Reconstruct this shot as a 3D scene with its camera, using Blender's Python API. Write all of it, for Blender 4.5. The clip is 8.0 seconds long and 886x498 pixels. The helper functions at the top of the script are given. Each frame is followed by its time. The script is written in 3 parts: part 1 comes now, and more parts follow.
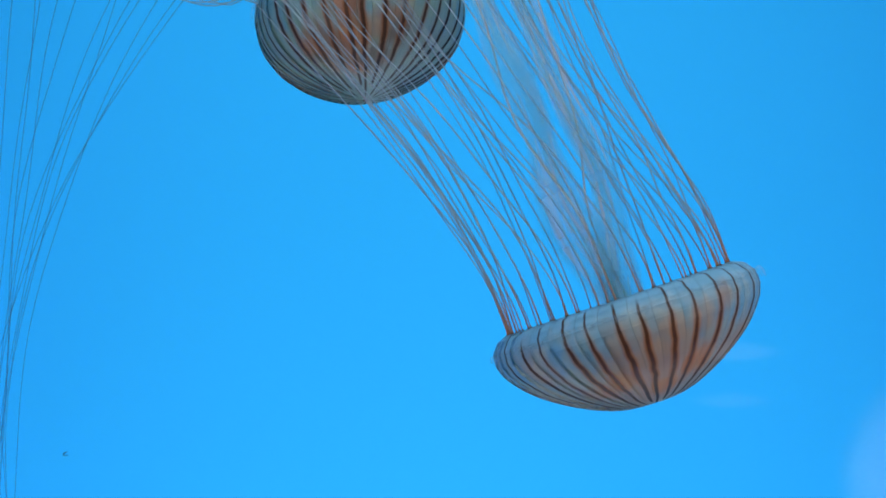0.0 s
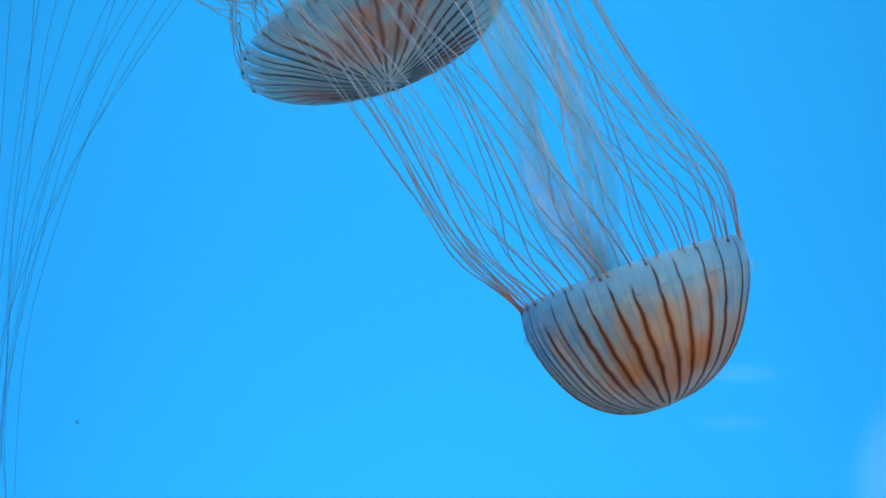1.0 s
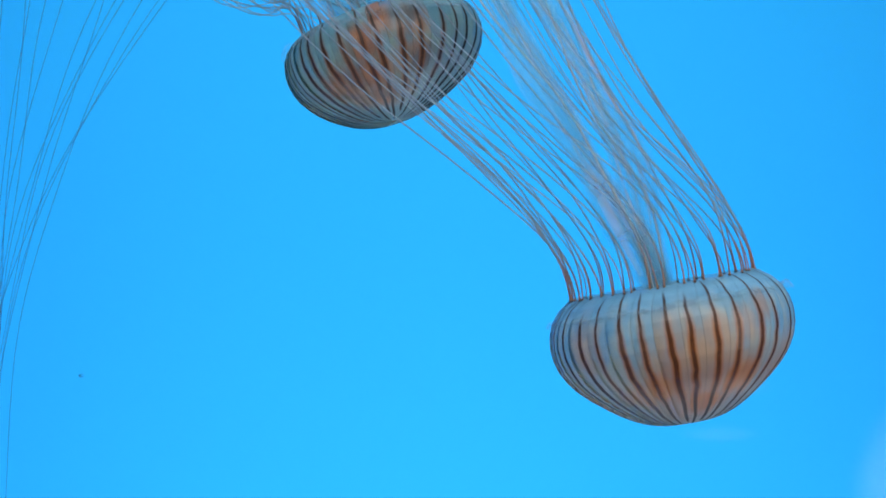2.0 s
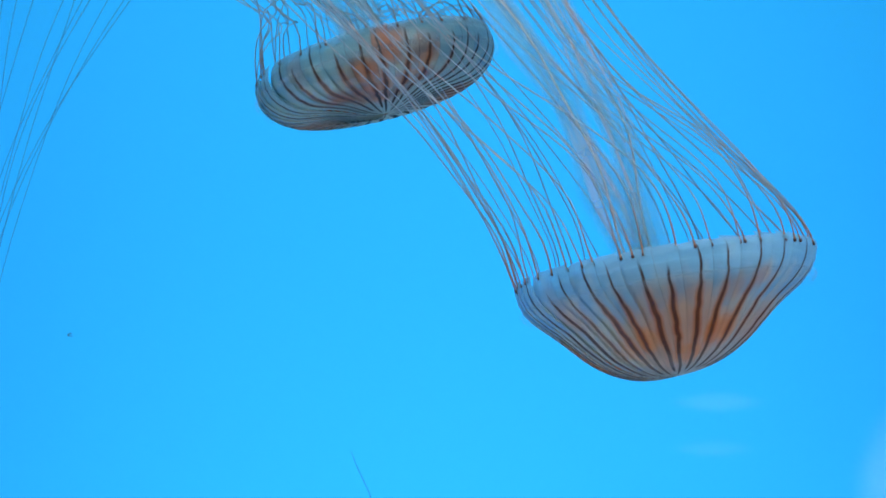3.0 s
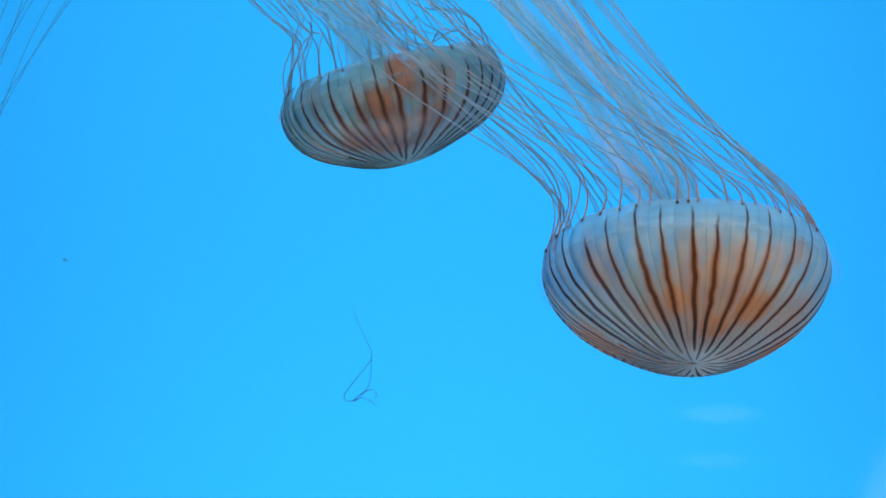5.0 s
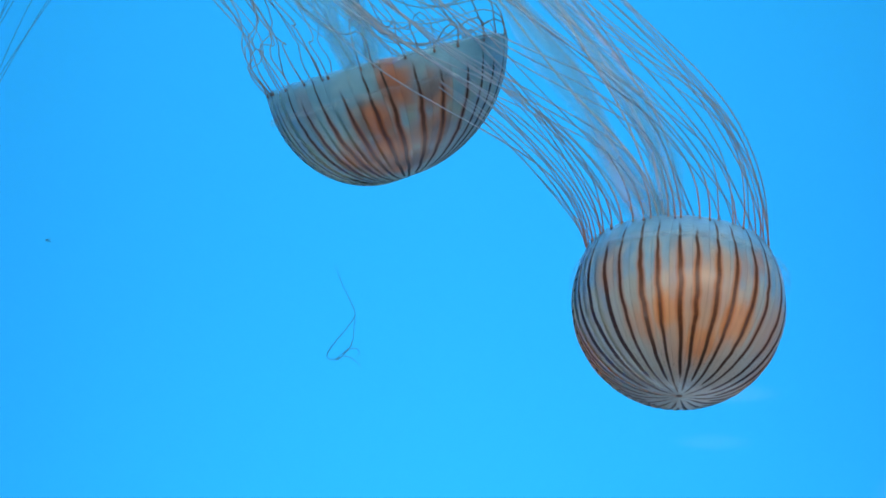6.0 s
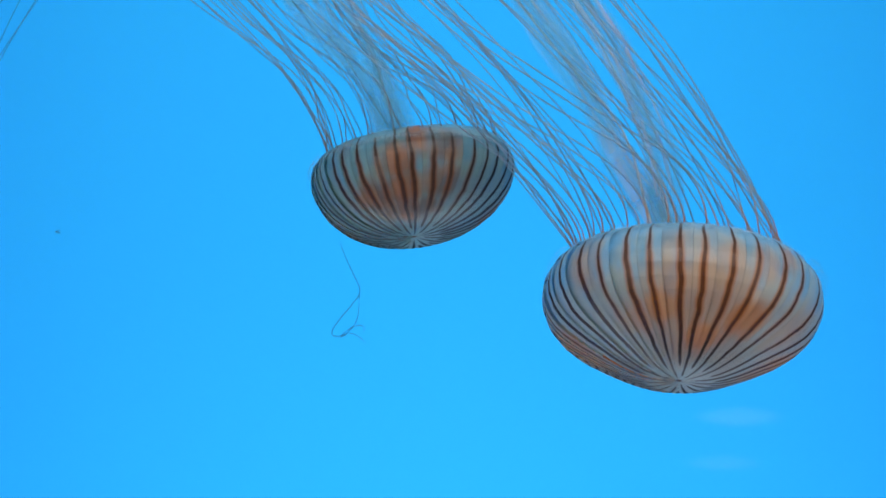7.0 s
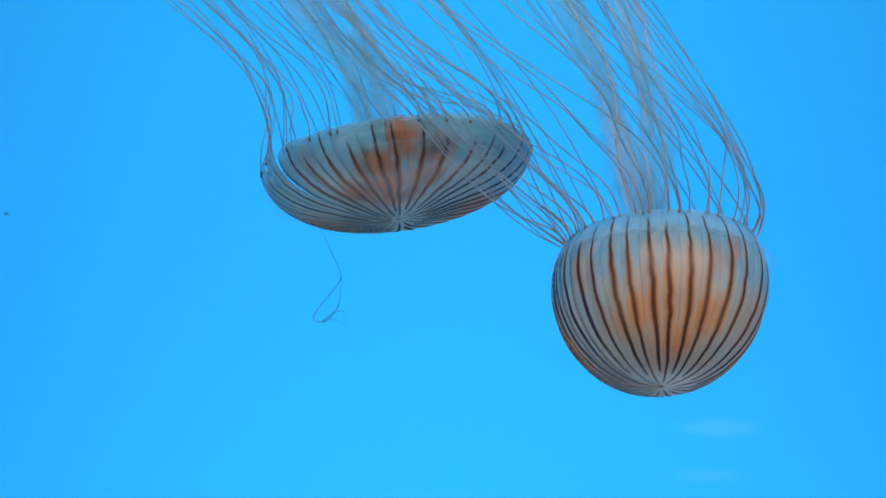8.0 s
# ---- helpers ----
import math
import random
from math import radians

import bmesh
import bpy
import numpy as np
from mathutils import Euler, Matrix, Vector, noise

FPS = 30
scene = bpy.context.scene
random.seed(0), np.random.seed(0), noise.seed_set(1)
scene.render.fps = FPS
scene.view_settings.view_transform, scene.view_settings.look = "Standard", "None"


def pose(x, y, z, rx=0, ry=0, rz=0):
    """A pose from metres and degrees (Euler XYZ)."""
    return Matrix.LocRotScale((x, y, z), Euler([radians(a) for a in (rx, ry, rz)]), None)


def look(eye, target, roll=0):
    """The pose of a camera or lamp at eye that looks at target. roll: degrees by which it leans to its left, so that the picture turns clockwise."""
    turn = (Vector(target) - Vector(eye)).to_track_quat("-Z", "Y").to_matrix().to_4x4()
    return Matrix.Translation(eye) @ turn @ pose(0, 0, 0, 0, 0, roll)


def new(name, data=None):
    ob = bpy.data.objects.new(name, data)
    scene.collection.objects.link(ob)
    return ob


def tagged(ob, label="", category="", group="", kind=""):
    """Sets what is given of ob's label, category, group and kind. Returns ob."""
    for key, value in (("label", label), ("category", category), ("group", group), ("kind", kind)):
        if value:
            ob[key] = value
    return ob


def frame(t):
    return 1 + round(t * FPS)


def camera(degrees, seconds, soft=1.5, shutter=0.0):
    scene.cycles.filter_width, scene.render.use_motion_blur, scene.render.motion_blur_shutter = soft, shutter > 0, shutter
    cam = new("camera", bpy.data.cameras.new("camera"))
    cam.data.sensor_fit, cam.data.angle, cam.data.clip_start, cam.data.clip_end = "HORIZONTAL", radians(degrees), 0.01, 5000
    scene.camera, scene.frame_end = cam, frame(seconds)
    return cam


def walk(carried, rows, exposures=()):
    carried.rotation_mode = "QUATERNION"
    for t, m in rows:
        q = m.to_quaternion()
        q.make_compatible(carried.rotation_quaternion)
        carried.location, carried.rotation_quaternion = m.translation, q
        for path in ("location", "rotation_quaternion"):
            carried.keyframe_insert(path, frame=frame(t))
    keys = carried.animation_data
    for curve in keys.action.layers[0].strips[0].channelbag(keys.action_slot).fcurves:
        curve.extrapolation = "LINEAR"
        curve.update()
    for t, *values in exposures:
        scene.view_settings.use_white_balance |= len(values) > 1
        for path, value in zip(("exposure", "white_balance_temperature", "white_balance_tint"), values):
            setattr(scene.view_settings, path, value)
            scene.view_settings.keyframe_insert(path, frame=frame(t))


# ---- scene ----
cam = camera(40, 8.0, soft=1.85)
EYE = (0.0, 0.0, 1.2)
walk(cam, [(0.0, look(EYE, (0.0, 1.0, 1.2))), (8.0, look(EYE, (0.0, 1.0, 1.2)))],
     exposures=[(0.0, -0.26), (1.0, -0.12), (2.0, -0.04), (3.2, 0.0), (4.6, 0.0), (6.0, -0.04), (6.5, -0.11), (7.5, -0.11), (8.0, -0.07)])

# ---- world, lamps, exposure ----
world = bpy.data.worlds.new("room_dark")
world.use_nodes = True
world.node_tree.nodes["Background"].inputs[0].default_value = (0.01, 0.012, 0.015, 1)
world.node_tree.nodes["Background"].inputs[1].default_value = 1.0
scene.world = world


def lamp(name, kind, power, colour, m, size=0.5, size_y=None, spot=60, blend=1.0):
    data = bpy.data.lights.new(name, kind)
    data.energy, data.color = power, colour
    if kind == "AREA":
        data.shape, data.size, data.size_y = "RECTANGLE", size, size_y or size
    if kind == "SPOT":
        data.spot_size, data.spot_blend, data.shadow_soft_size = radians(spot), blend, size
    ob = new(name, data)
    ob.matrix_world = m
    return ob


# tank lamps: two wash the back wall from above and below, four strips light the animals from behind the window's frame
lamp("wall_lamp_upper", "AREA", 18.6, (1.0, 1.0, 1.0), look((0.0, 1.15, 2.25), (0.0, 2.4, 0.75)), 2.2, 0.15)
lamp("wall_lamp_lower", "AREA", 23.4, (1.0, 1.0, 1.0), look((0.0, 1.15, 0.12), (0.0, 2.4, 1.05)), 2.3, 0.15)
lamp("strip_lamp_upper", "AREA", 2.9, (1.0, 0.99, 0.97), look((0.05, 0.36, 1.58), (0.08, 0.86, 1.15)), 0.9, 0.14)
lamp("strip_lamp_lower", "AREA", 0.2, (1.0, 0.99, 0.97), look((0.05, 0.36, 0.82), (0.08, 0.86, 1.18)), 0.9, 0.14)
lamp("strip_lamp_left", "AREA", 1.4, (1.0, 0.99, 0.97), look((-0.55, 0.36, 1.2), (0.0, 0.90, 1.2)), 0.12, 0.7)
lamp("strip_lamp_right", "AREA", 1.4, (1.0, 0.99, 0.97), look((0.62, 0.36, 1.2), (0.1, 0.86, 1.2)), 0.12, 0.7)


# ---- materials ----
def material(name):
    m = bpy.data.materials.new(name)
    m.use_nodes = True
    nt = m.node_tree
    nt.nodes.clear()
    out = nt.nodes.new("ShaderNodeOutputMaterial")
    return m, nt, out


def node(nt, kind, **inputs):
    n = nt.nodes.new(kind)
    for key, value in inputs.items():
        slot = n.inputs[int(key[1:])] if key[0] == "i" and key[1:].isdigit() else n.inputs[key]
        if isinstance(value, bpy.types.NodeSocket):
            nt.links.new(value, slot)
        else:
            slot.default_value = value
    return n


def calc(nt, op, a, b=0.0, c=0.0, clamp=False):
    n = nt.nodes.new("ShaderNodeMath")
    n.operation, n.use_clamp = op, clamp
    for slot, value in zip(n.inputs, (a, b, c)):
        if isinstance(value, bpy.types.NodeSocket):
            nt.links.new(value, slot)
        else:
            slot.default_value = value
    return n.outputs[0]


def step(nt, x, a, b):
    n = nt.nodes.new("ShaderNodeMapRange")
    n.interpolation_type = "SMOOTHSTEP"
    nt.links.new(x, n.inputs[0])
    n.inputs[1].default_value, n.inputs[2].default_value = a, b
    return n.outputs[0]


def blend(nt, fac, a, b):
    n = nt.nodes.new("ShaderNodeMix")
    n.data_type = "RGBA"
    for slot, value in ((n.inputs[0], fac), (n.inputs[6], a), (n.inputs[7], b)):
        if isinstance(value, bpy.types.NodeSocket):
            nt.links.new(value, slot)
        else:
            slot.default_value = value
    return n.outputs[2]


def flesh(nt, out, colour, alpha, gloss=0.05, rough=0.4, through_part=0.5):
    """Soft wet tissue: scatters light on both sides, lets the rest pass."""
    d = node(nt, "ShaderNodeBsdfDiffuse", Color=colour)
    tr = node(nt, "ShaderNodeBsdfTranslucent", Color=colour)
    mix = node(nt, "ShaderNodeMixShader", Fac=through_part, i1=d.outputs[0], i2=tr.outputs[0])
    g = node(nt, "ShaderNodeBsdfGlossy", Roughness=rough)
    wet = node(nt, "ShaderNodeMixShader", Fac=gloss, i1=mix.outputs[0], i2=g.outputs[0])
    clear = node(nt, "ShaderNodeBsdfTransparent")
    full = node(nt, "ShaderNodeMixShader", Fac=alpha, i1=clear.outputs[0], i2=wet.outputs[0])
    nt.links.new(full.outputs[0], out.inputs[0])


def bell_material(name, milk, clear, stripe, brown, fringe, tint_lo, organ, organ_deep, pouches, shift, top_alpha):
    """u: millimetres from the stripe's middle; v: 0 at the pole, 1 at the margin; second map: a number per stripe."""
    m, nt, out = material(name)
    uv = node(nt, "ShaderNodeUVMap")
    uv.uv_map = "skin"
    sx = node(nt, "ShaderNodeSeparateXYZ", i0=uv.outputs[0])
    u, v = sx.outputs[0], sx.outputs[1]
    uv2 = node(nt, "ShaderNodeUVMap")
    uv2.uv_map = "number"
    s2 = node(nt, "ShaderNodeSeparateXYZ", i0=uv2.outputs[0])
    num, wide = s2.outputs[0], s2.outputs[1]
    # fine ragged edge of the stripe
    at = node(nt, "ShaderNodeCombineXYZ", i0=calc(nt, "MULTIPLY", u, 0.35), i1=calc(nt, "MULTIPLY", v, 90.0), i2=calc(nt, "MULTIPLY", num, 50.0))
    grain = node(nt, "ShaderNodeTexNoise", Vector=at.outputs[0], Scale=1.0, Detail=3.0)
    rag = calc(nt, "MULTIPLY_ADD", grain.outputs[0], 0.7, -0.35)
    dist = calc(nt, "ADD", calc(nt, "ABSOLUTE", u), rag)
    half = wide
    core = calc(nt, "SUBTRACT", 1.0, step(nt, calc(nt, "SUBTRACT", dist, half), -0.45, 0.30))
    ends = calc(nt, "MULTIPLY", step(nt, calc(nt, "MULTIPLY_ADD", num, -0.03, v), 0.02, 0.05),
                calc(nt, "SUBTRACT", 1.0, step(nt, calc(nt, "MULTIPLY_ADD", num, 0.14, v), 0.94, 1.02)))
    core = calc(nt, "MULTIPLY", core, ends)
    # clouded tissue
    cloud = node(nt, "ShaderNodeTexNoise", Vector=node(nt, "ShaderNodeCombineXYZ", i0=calc(nt, "MULTIPLY", u, 0.08), i1=calc(nt, "MULTIPLY", v, 7.0), i2=calc(nt, "MULTIPLY", num, 9.0)).outputs[0], Scale=1.0, Detail=4.0)
    skin = blend(nt, step(nt, cloud.outputs[0], 0.35, 0.7), milk, tint_lo)
    # towards the thinner margin the tank's blue seen through the jelly is painted in
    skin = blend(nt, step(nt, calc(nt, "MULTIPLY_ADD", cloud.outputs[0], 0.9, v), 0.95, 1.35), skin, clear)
    # the coloured stomach pouches that tint the tissue from within
    uv4 = node(nt, "ShaderNodeUVMap")
    uv4.uv_map = "spot"
    pouch = node(nt, "ShaderNodeTexNoise", Vector=uv4.outputs[0], Scale=7.0, Detail=3.0)
    deep = node(nt, "ShaderNodeTexNoise", Vector=uv4.outputs[0], Scale=4.3, Detail=2.0)
    wavy = calc(nt, "MULTIPLY_ADD", pouch.outputs[0], 0.9, 0.55)
    tint = 0.0
    for turned, way, size, strength in pouches:
        c = node(nt, "ShaderNodeCombineXYZ", i0=way * math.cos(radians(turned)) + shift, i1=way * math.sin(radians(turned)))
        gap = node(nt, "ShaderNodeVectorMath", i0=uv4.outputs[0], i1=c.outputs[0])
        gap.operation = "DISTANCE"
        near = calc(nt, "SUBTRACT", 1.0, step(nt, calc(nt, "MULTIPLY", gap.outputs["Value"], wavy), 0.35 * size, 1.25 * size))
        tint = calc(nt, "MAXIMUM", calc(nt, "MULTIPLY", near, strength), tint)
    skin = blend(nt, tint, skin, blend(nt, step(nt, deep.outputs[0], 0.42, 0.62), organ, organ_deep))
    # the stripes are tinged orange over the pouches and round the window-facing side, dark elsewhere
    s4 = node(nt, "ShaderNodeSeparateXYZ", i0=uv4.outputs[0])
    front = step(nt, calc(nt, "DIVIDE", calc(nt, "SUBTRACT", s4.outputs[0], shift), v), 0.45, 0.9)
    orange_share = calc(nt, "MAXIMUM", calc(nt, "MULTIPLY_ADD", tint, 1.3, 0.06, clamp=True), calc(nt, "MULTIPLY", front, 0.85))
    halo_w = calc(nt, "MULTIPLY", step(nt, v, 0.25, 0.5), calc(nt, "SUBTRACT", 1.0, step(nt, v, 0.66, 0.86)))
    halo = calc(nt, "SUBTRACT", 1.0, step(nt, calc(nt, "SUBTRACT", dist, half), -0.2, 2.5))
    halo = calc(nt, "MULTIPLY", halo, calc(nt, "MULTIPLY", halo_w, orange_share))
    col = blend(nt, halo, skin, fringe)
    warm = calc(nt, "MULTIPLY", calc(nt, "MULTIPLY", halo_w, orange_share), calc(nt, "MULTIPLY", grain.outputs[0], 1.5, clamp=True))
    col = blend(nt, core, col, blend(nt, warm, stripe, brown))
    # the jelly thins out in patches towards the margin
    patchy = step(nt, calc(nt, "MULTIPLY_ADD", cloud.outputs[0], 0.5, v), 0.88, 1.18)
    body = calc(nt, "MULTIPLY_ADD", patchy, -0.26, 0.97)
    body = calc(nt, "MULTIPLY_ADD", step(nt, v, 0.86, 0.99), top_alpha - 0.71, body, clamp=True)
    alpha = calc(nt, "MAXIMUM", body, calc(nt, "MAXIMUM", calc(nt, "MULTIPLY", core, 0.98), halo), clamp=True)
    # each panel thins out into a soft lip that lies on the next one
    uv3 = node(nt, "ShaderNodeUVMap")
    uv3.uv_map = "edge"
    s3 = node(nt, "ShaderNodeSeparateXYZ", i0=uv3.outputs[0])
    ragged = calc(nt, "MULTIPLY_ADD", grain.outputs[0], 0.16, s3.outputs[1])
    thin = calc(nt, "MULTIPLY", calc(nt, "SUBTRACT", 1.0, step(nt, ragged, 0.19, 0.215)), calc(nt, "SUBTRACT", 1.0, step(nt, s3.outputs[0], 0.93, 0.99)))
    alpha = calc(nt, "MULTIPLY", alpha, thin)
    flesh(nt, out, col, alpha)
    return m


def tissue(name, a, b, alpha, scale=40.0, gloss=0.05, through_part=0.45):
    m, nt, out = material(name)
    co = node(nt, "ShaderNodeTexCoord")
    info = node(nt, "ShaderNodeObjectInfo")
    shift = node(nt, "ShaderNodeVectorMath", i0=co.outputs["Object"], i1=info.outputs["Random"])
    n = node(nt, "ShaderNodeTexNoise", Vector=shift.outputs[0], Scale=scale, Detail=3.0)
    col = blend(nt, step(nt, n.outputs[0], 0.3, 0.7), a, b)
    flesh(nt, out, col, alpha if alpha >= 1 else calc(nt, "MULTIPLY_ADD", n.outputs[0], 0.5 * alpha, 0.75 * alpha), gloss, through_part=through_part)
    return m


def arm_material(name, pale, warm, alpha):
    """u: across the arm; v: along it; second map: place within the piece, which thins out to its ends and sides."""
    m, nt, out = material(name)
    uv = node(nt, "ShaderNodeUVMap")
    uv.uv_map = "along"
    s = node(nt, "ShaderNodeSeparateXYZ", i0=uv.outputs[0])
    n = node(nt, "ShaderNodeTexNoise", Vector=node(nt, "ShaderNodeCombineXYZ", i0=calc(nt, "MULTIPLY", s.outputs[0], 2.6), i1=calc(nt, "MULTIPLY", s.outputs[1], 0.55)).outputs[0], Scale=1.0, Detail=1.5)
    uv2 = node(nt, "ShaderNodeUVMap")
    uv2.uv_map = "edge"
    e = node(nt, "ShaderNodeSeparateXYZ", i0=uv2.outputs[0])
    thin = calc(nt, "MULTIPLY", calc(nt, "SUBTRACT", 1.0, step(nt, calc(nt, "ABSOLUTE", e.outputs[0]), 0.45, 1.0)),
                calc(nt, "SUBTRACT", 1.0, step(nt, calc(nt, "ABSOLUTE", e.outputs[1]), 0.54, 1.0)))
    col = blend(nt, step(nt, n.outputs[0], 0.48, 0.72), pale, warm)
    body = calc(nt, "MULTIPLY_ADD", n.outputs[0], alpha * 0.8, alpha * 0.5)
    flesh(nt, out, col, calc(nt, "MULTIPLY", body, thin), 0.03)
    return m


def thread_material(name, base, pale, warm, alpha):
    """u: 0 at the root, 1 at the free end; v: a number per tentacle."""
    m, nt, out = material(name)
    uv = node(nt, "ShaderNodeUVMap")
    uv.uv_map = "along"
    s = node(nt, "ShaderNodeSeparateXYZ", i0=uv.outputs[0])
    n = node(nt, "ShaderNodeTexNoise", Vector=node(nt, "ShaderNodeCombineXYZ", i0=calc(nt, "MULTIPLY", s.outputs[0], 26.0), i1=calc(nt, "MULTIPLY", s.outputs[1], 60.0)).outputs[0], Scale=1.0, Detail=2.0)
    col = blend(nt, step(nt, n.outputs[0], 0.54, 0.84), pale, warm)
    col = blend(nt, step(nt, s.outputs[0], 0.0, 0.15), base, col)
    flesh(nt, out, col, alpha, 0.04, through_part=0.3)
    return m


def paint(name, colour, dirt, rough=0.6, scale=2.0):
    m, nt, out = material(name)
    co = node(nt, "ShaderNodeTexCoord")
    n = node(nt, "ShaderNodeTexNoise", Vector=co.outputs["Object"], Scale=scale, Detail=4.0)
    p = node(nt, "ShaderNodeBsdfPrincipled", **{"Base Color": blend(nt, n.outputs[0], colour, dirt), "Roughness": rough})
    p.inputs["Specular IOR Level"].default_value = 0.0
    nt.links.new(p.outputs[0], out.inputs[0])
    return m


WALL_BLUE = paint("blue_tank_wall", (0.027, 0.452, 0.92, 1), (0.030, 0.466, 0.94, 1), 0.9, 1.5)
ROOM_DARK = paint("dark_room_paint", (0.02, 0.02, 0.024, 1), (0.03, 0.03, 0.034, 1), 0.9, 3.0)
HOOD = paint("hood_grey", (0.12, 0.13, 0.14, 1), (0.16, 0.17, 0.18, 1), 0.7, 4.0)
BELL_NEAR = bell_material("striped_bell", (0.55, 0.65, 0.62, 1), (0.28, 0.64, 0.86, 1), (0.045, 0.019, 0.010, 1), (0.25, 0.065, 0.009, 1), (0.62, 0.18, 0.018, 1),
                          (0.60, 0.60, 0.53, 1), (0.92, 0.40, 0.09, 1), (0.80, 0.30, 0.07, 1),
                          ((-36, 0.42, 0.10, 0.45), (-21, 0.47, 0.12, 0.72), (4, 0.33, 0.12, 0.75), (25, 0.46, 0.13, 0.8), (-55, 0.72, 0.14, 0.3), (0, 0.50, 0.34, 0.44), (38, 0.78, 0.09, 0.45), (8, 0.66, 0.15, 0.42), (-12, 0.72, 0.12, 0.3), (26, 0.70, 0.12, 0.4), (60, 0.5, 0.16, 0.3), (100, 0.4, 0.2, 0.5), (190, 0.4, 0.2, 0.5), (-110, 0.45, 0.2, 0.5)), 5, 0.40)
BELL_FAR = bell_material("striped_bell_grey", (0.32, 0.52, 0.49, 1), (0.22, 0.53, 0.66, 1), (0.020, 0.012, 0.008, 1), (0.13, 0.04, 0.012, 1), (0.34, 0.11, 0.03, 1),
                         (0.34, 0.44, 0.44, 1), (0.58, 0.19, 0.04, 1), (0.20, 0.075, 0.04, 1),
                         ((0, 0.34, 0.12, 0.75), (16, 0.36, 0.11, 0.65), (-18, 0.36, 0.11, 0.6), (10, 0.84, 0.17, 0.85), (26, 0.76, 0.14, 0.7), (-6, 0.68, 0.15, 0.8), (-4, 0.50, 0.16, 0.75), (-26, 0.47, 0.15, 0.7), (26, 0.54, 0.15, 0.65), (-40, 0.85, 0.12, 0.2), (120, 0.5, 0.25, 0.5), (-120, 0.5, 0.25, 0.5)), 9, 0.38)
ORANGE = tissue("orange_gonad", (0.90, 0.26, 0.03, 1), (0.95, 0.42, 0.08, 1), 1.0, 60)
RUSSET = tissue("russet_gonad", (0.42, 0.13, 0.05, 1), (0.16, 0.06, 0.06, 1), 1.0, 50)
LAPPET = tissue("clear_lappet", (0.50, 0.66, 0.74, 1), (0.40, 0.58, 0.68, 1), 0.08, 120)
ARM = arm_material("pale_oral_arm", (0.17, 0.45, 0.54, 1), (0.72, 0.42, 0.27, 1), 0.48)
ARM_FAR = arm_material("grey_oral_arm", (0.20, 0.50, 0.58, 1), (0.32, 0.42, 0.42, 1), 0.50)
THREAD = thread_material("tentacle_skin", (0.40, 0.17, 0.09, 1), (0.25, 0.36, 0.45, 1), (0.58, 0.34, 0.26, 1), 1.0)
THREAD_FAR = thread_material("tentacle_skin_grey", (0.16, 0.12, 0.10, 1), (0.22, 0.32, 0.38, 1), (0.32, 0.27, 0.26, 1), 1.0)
# far-off tentacles: the blue haze of distance is put into colour and transparency
THREAD_HAZED = thread_material("tentacle_skin_hazed", (0.07, 0.18, 0.28, 1), (0.07, 0.18, 0.28, 1), (0.10, 0.18, 0.26, 1), 0.32)
CORD = thread_material("arm_frill", (0.62, 0.34, 0.20, 1), (0.52, 0.52, 0.48, 1), (0.82, 0.42, 0.22, 1), 0.55)
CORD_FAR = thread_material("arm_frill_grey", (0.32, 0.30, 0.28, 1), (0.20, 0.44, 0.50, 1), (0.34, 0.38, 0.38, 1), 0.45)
KNOB = tissue("tentacle_root", (0.06, 0.03, 0.025, 1), (0.14, 0.06, 0.04, 1), 1.0, 200)
CROWN = tissue("bell_crown", (0.10, 0.05, 0.03, 1), (0.24, 0.15, 0.10, 1), 1.0, 900)
DEBRIS = tissue("drifting_shred", (0.04, 0.11, 0.19, 1), (0.08, 0.16, 0.24, 1), 0.9, 80)


# ---- building helpers ----
def mesh_of(name, verts, faces, mat, maps=None, smooth=True):
    me = bpy.data.meshes.new(name)
    me.from_pydata(verts, [], faces)
    me.materials.append(mat)
    for key, uvs in (maps or {}).items():
        layer = me.uv_layers.new(name=key)
        idx = np.empty(len(me.loops), np.int32)
        me.loops.foreach_get("vertex_index", idx)
        layer.uv.foreach_set("vector", np.array(uvs, np.float32)[idx].ravel())
    if smooth:
        me.polygons.foreach_set("use_smooth", np.ones(len(me.polygons), bool))
    me.update()
    return me


def put(name, me, parent=None, label=""):
    ob = new(name, me)
    ob.parent = parent
    return tagged(ob, label)


def slab(name, size, place, mat):
    bm = bmesh.new()
    bmesh.ops.create_cube(bm, size=1.0, matrix=Matrix.Translation(place) @ Matrix.Diagonal((*size, 1)))
    me = bpy.data.meshes.new(name)
    bm.to_mesh(me), bm.free()
    me.materials.append(mat)
    return tagged(new(name, me), kind="structure")


def tube(points, radii, sides=6):
    """Verts, faces and the share of the length for a closed tapered tube through points."""
    pts = [Vector(p) for p in points]
    verts, faces, along = [], [], []
    side = Vector((0.31, 0.9, 0.27))
    for i, p in enumerate(pts):
        d = (pts[min(i + 1, len(pts) - 1)] - pts[max(i - 1, 0)]).normalized()
        a = d.cross(side).normalized()
        b = d.cross(a)
        for k in range(sides):
            w = 2 * math.pi * k / sides
            verts.append(p + radii[i] * (math.cos(w) * a + math.sin(w) * b))
            along.append(i / (len(pts) - 1))
    for i in range(len(pts) - 1):
        for k in range(sides):
            n = (k + 1) % sides
            faces.append((i * sides + k, i * sides + n, (i + 1) * sides + n, (i + 1) * sides + k))
    faces.append(tuple(range(sides))[::-1])
    faces.append(tuple((len(pts) - 1) * sides + k for k in range(sides)))
    return verts, faces, along


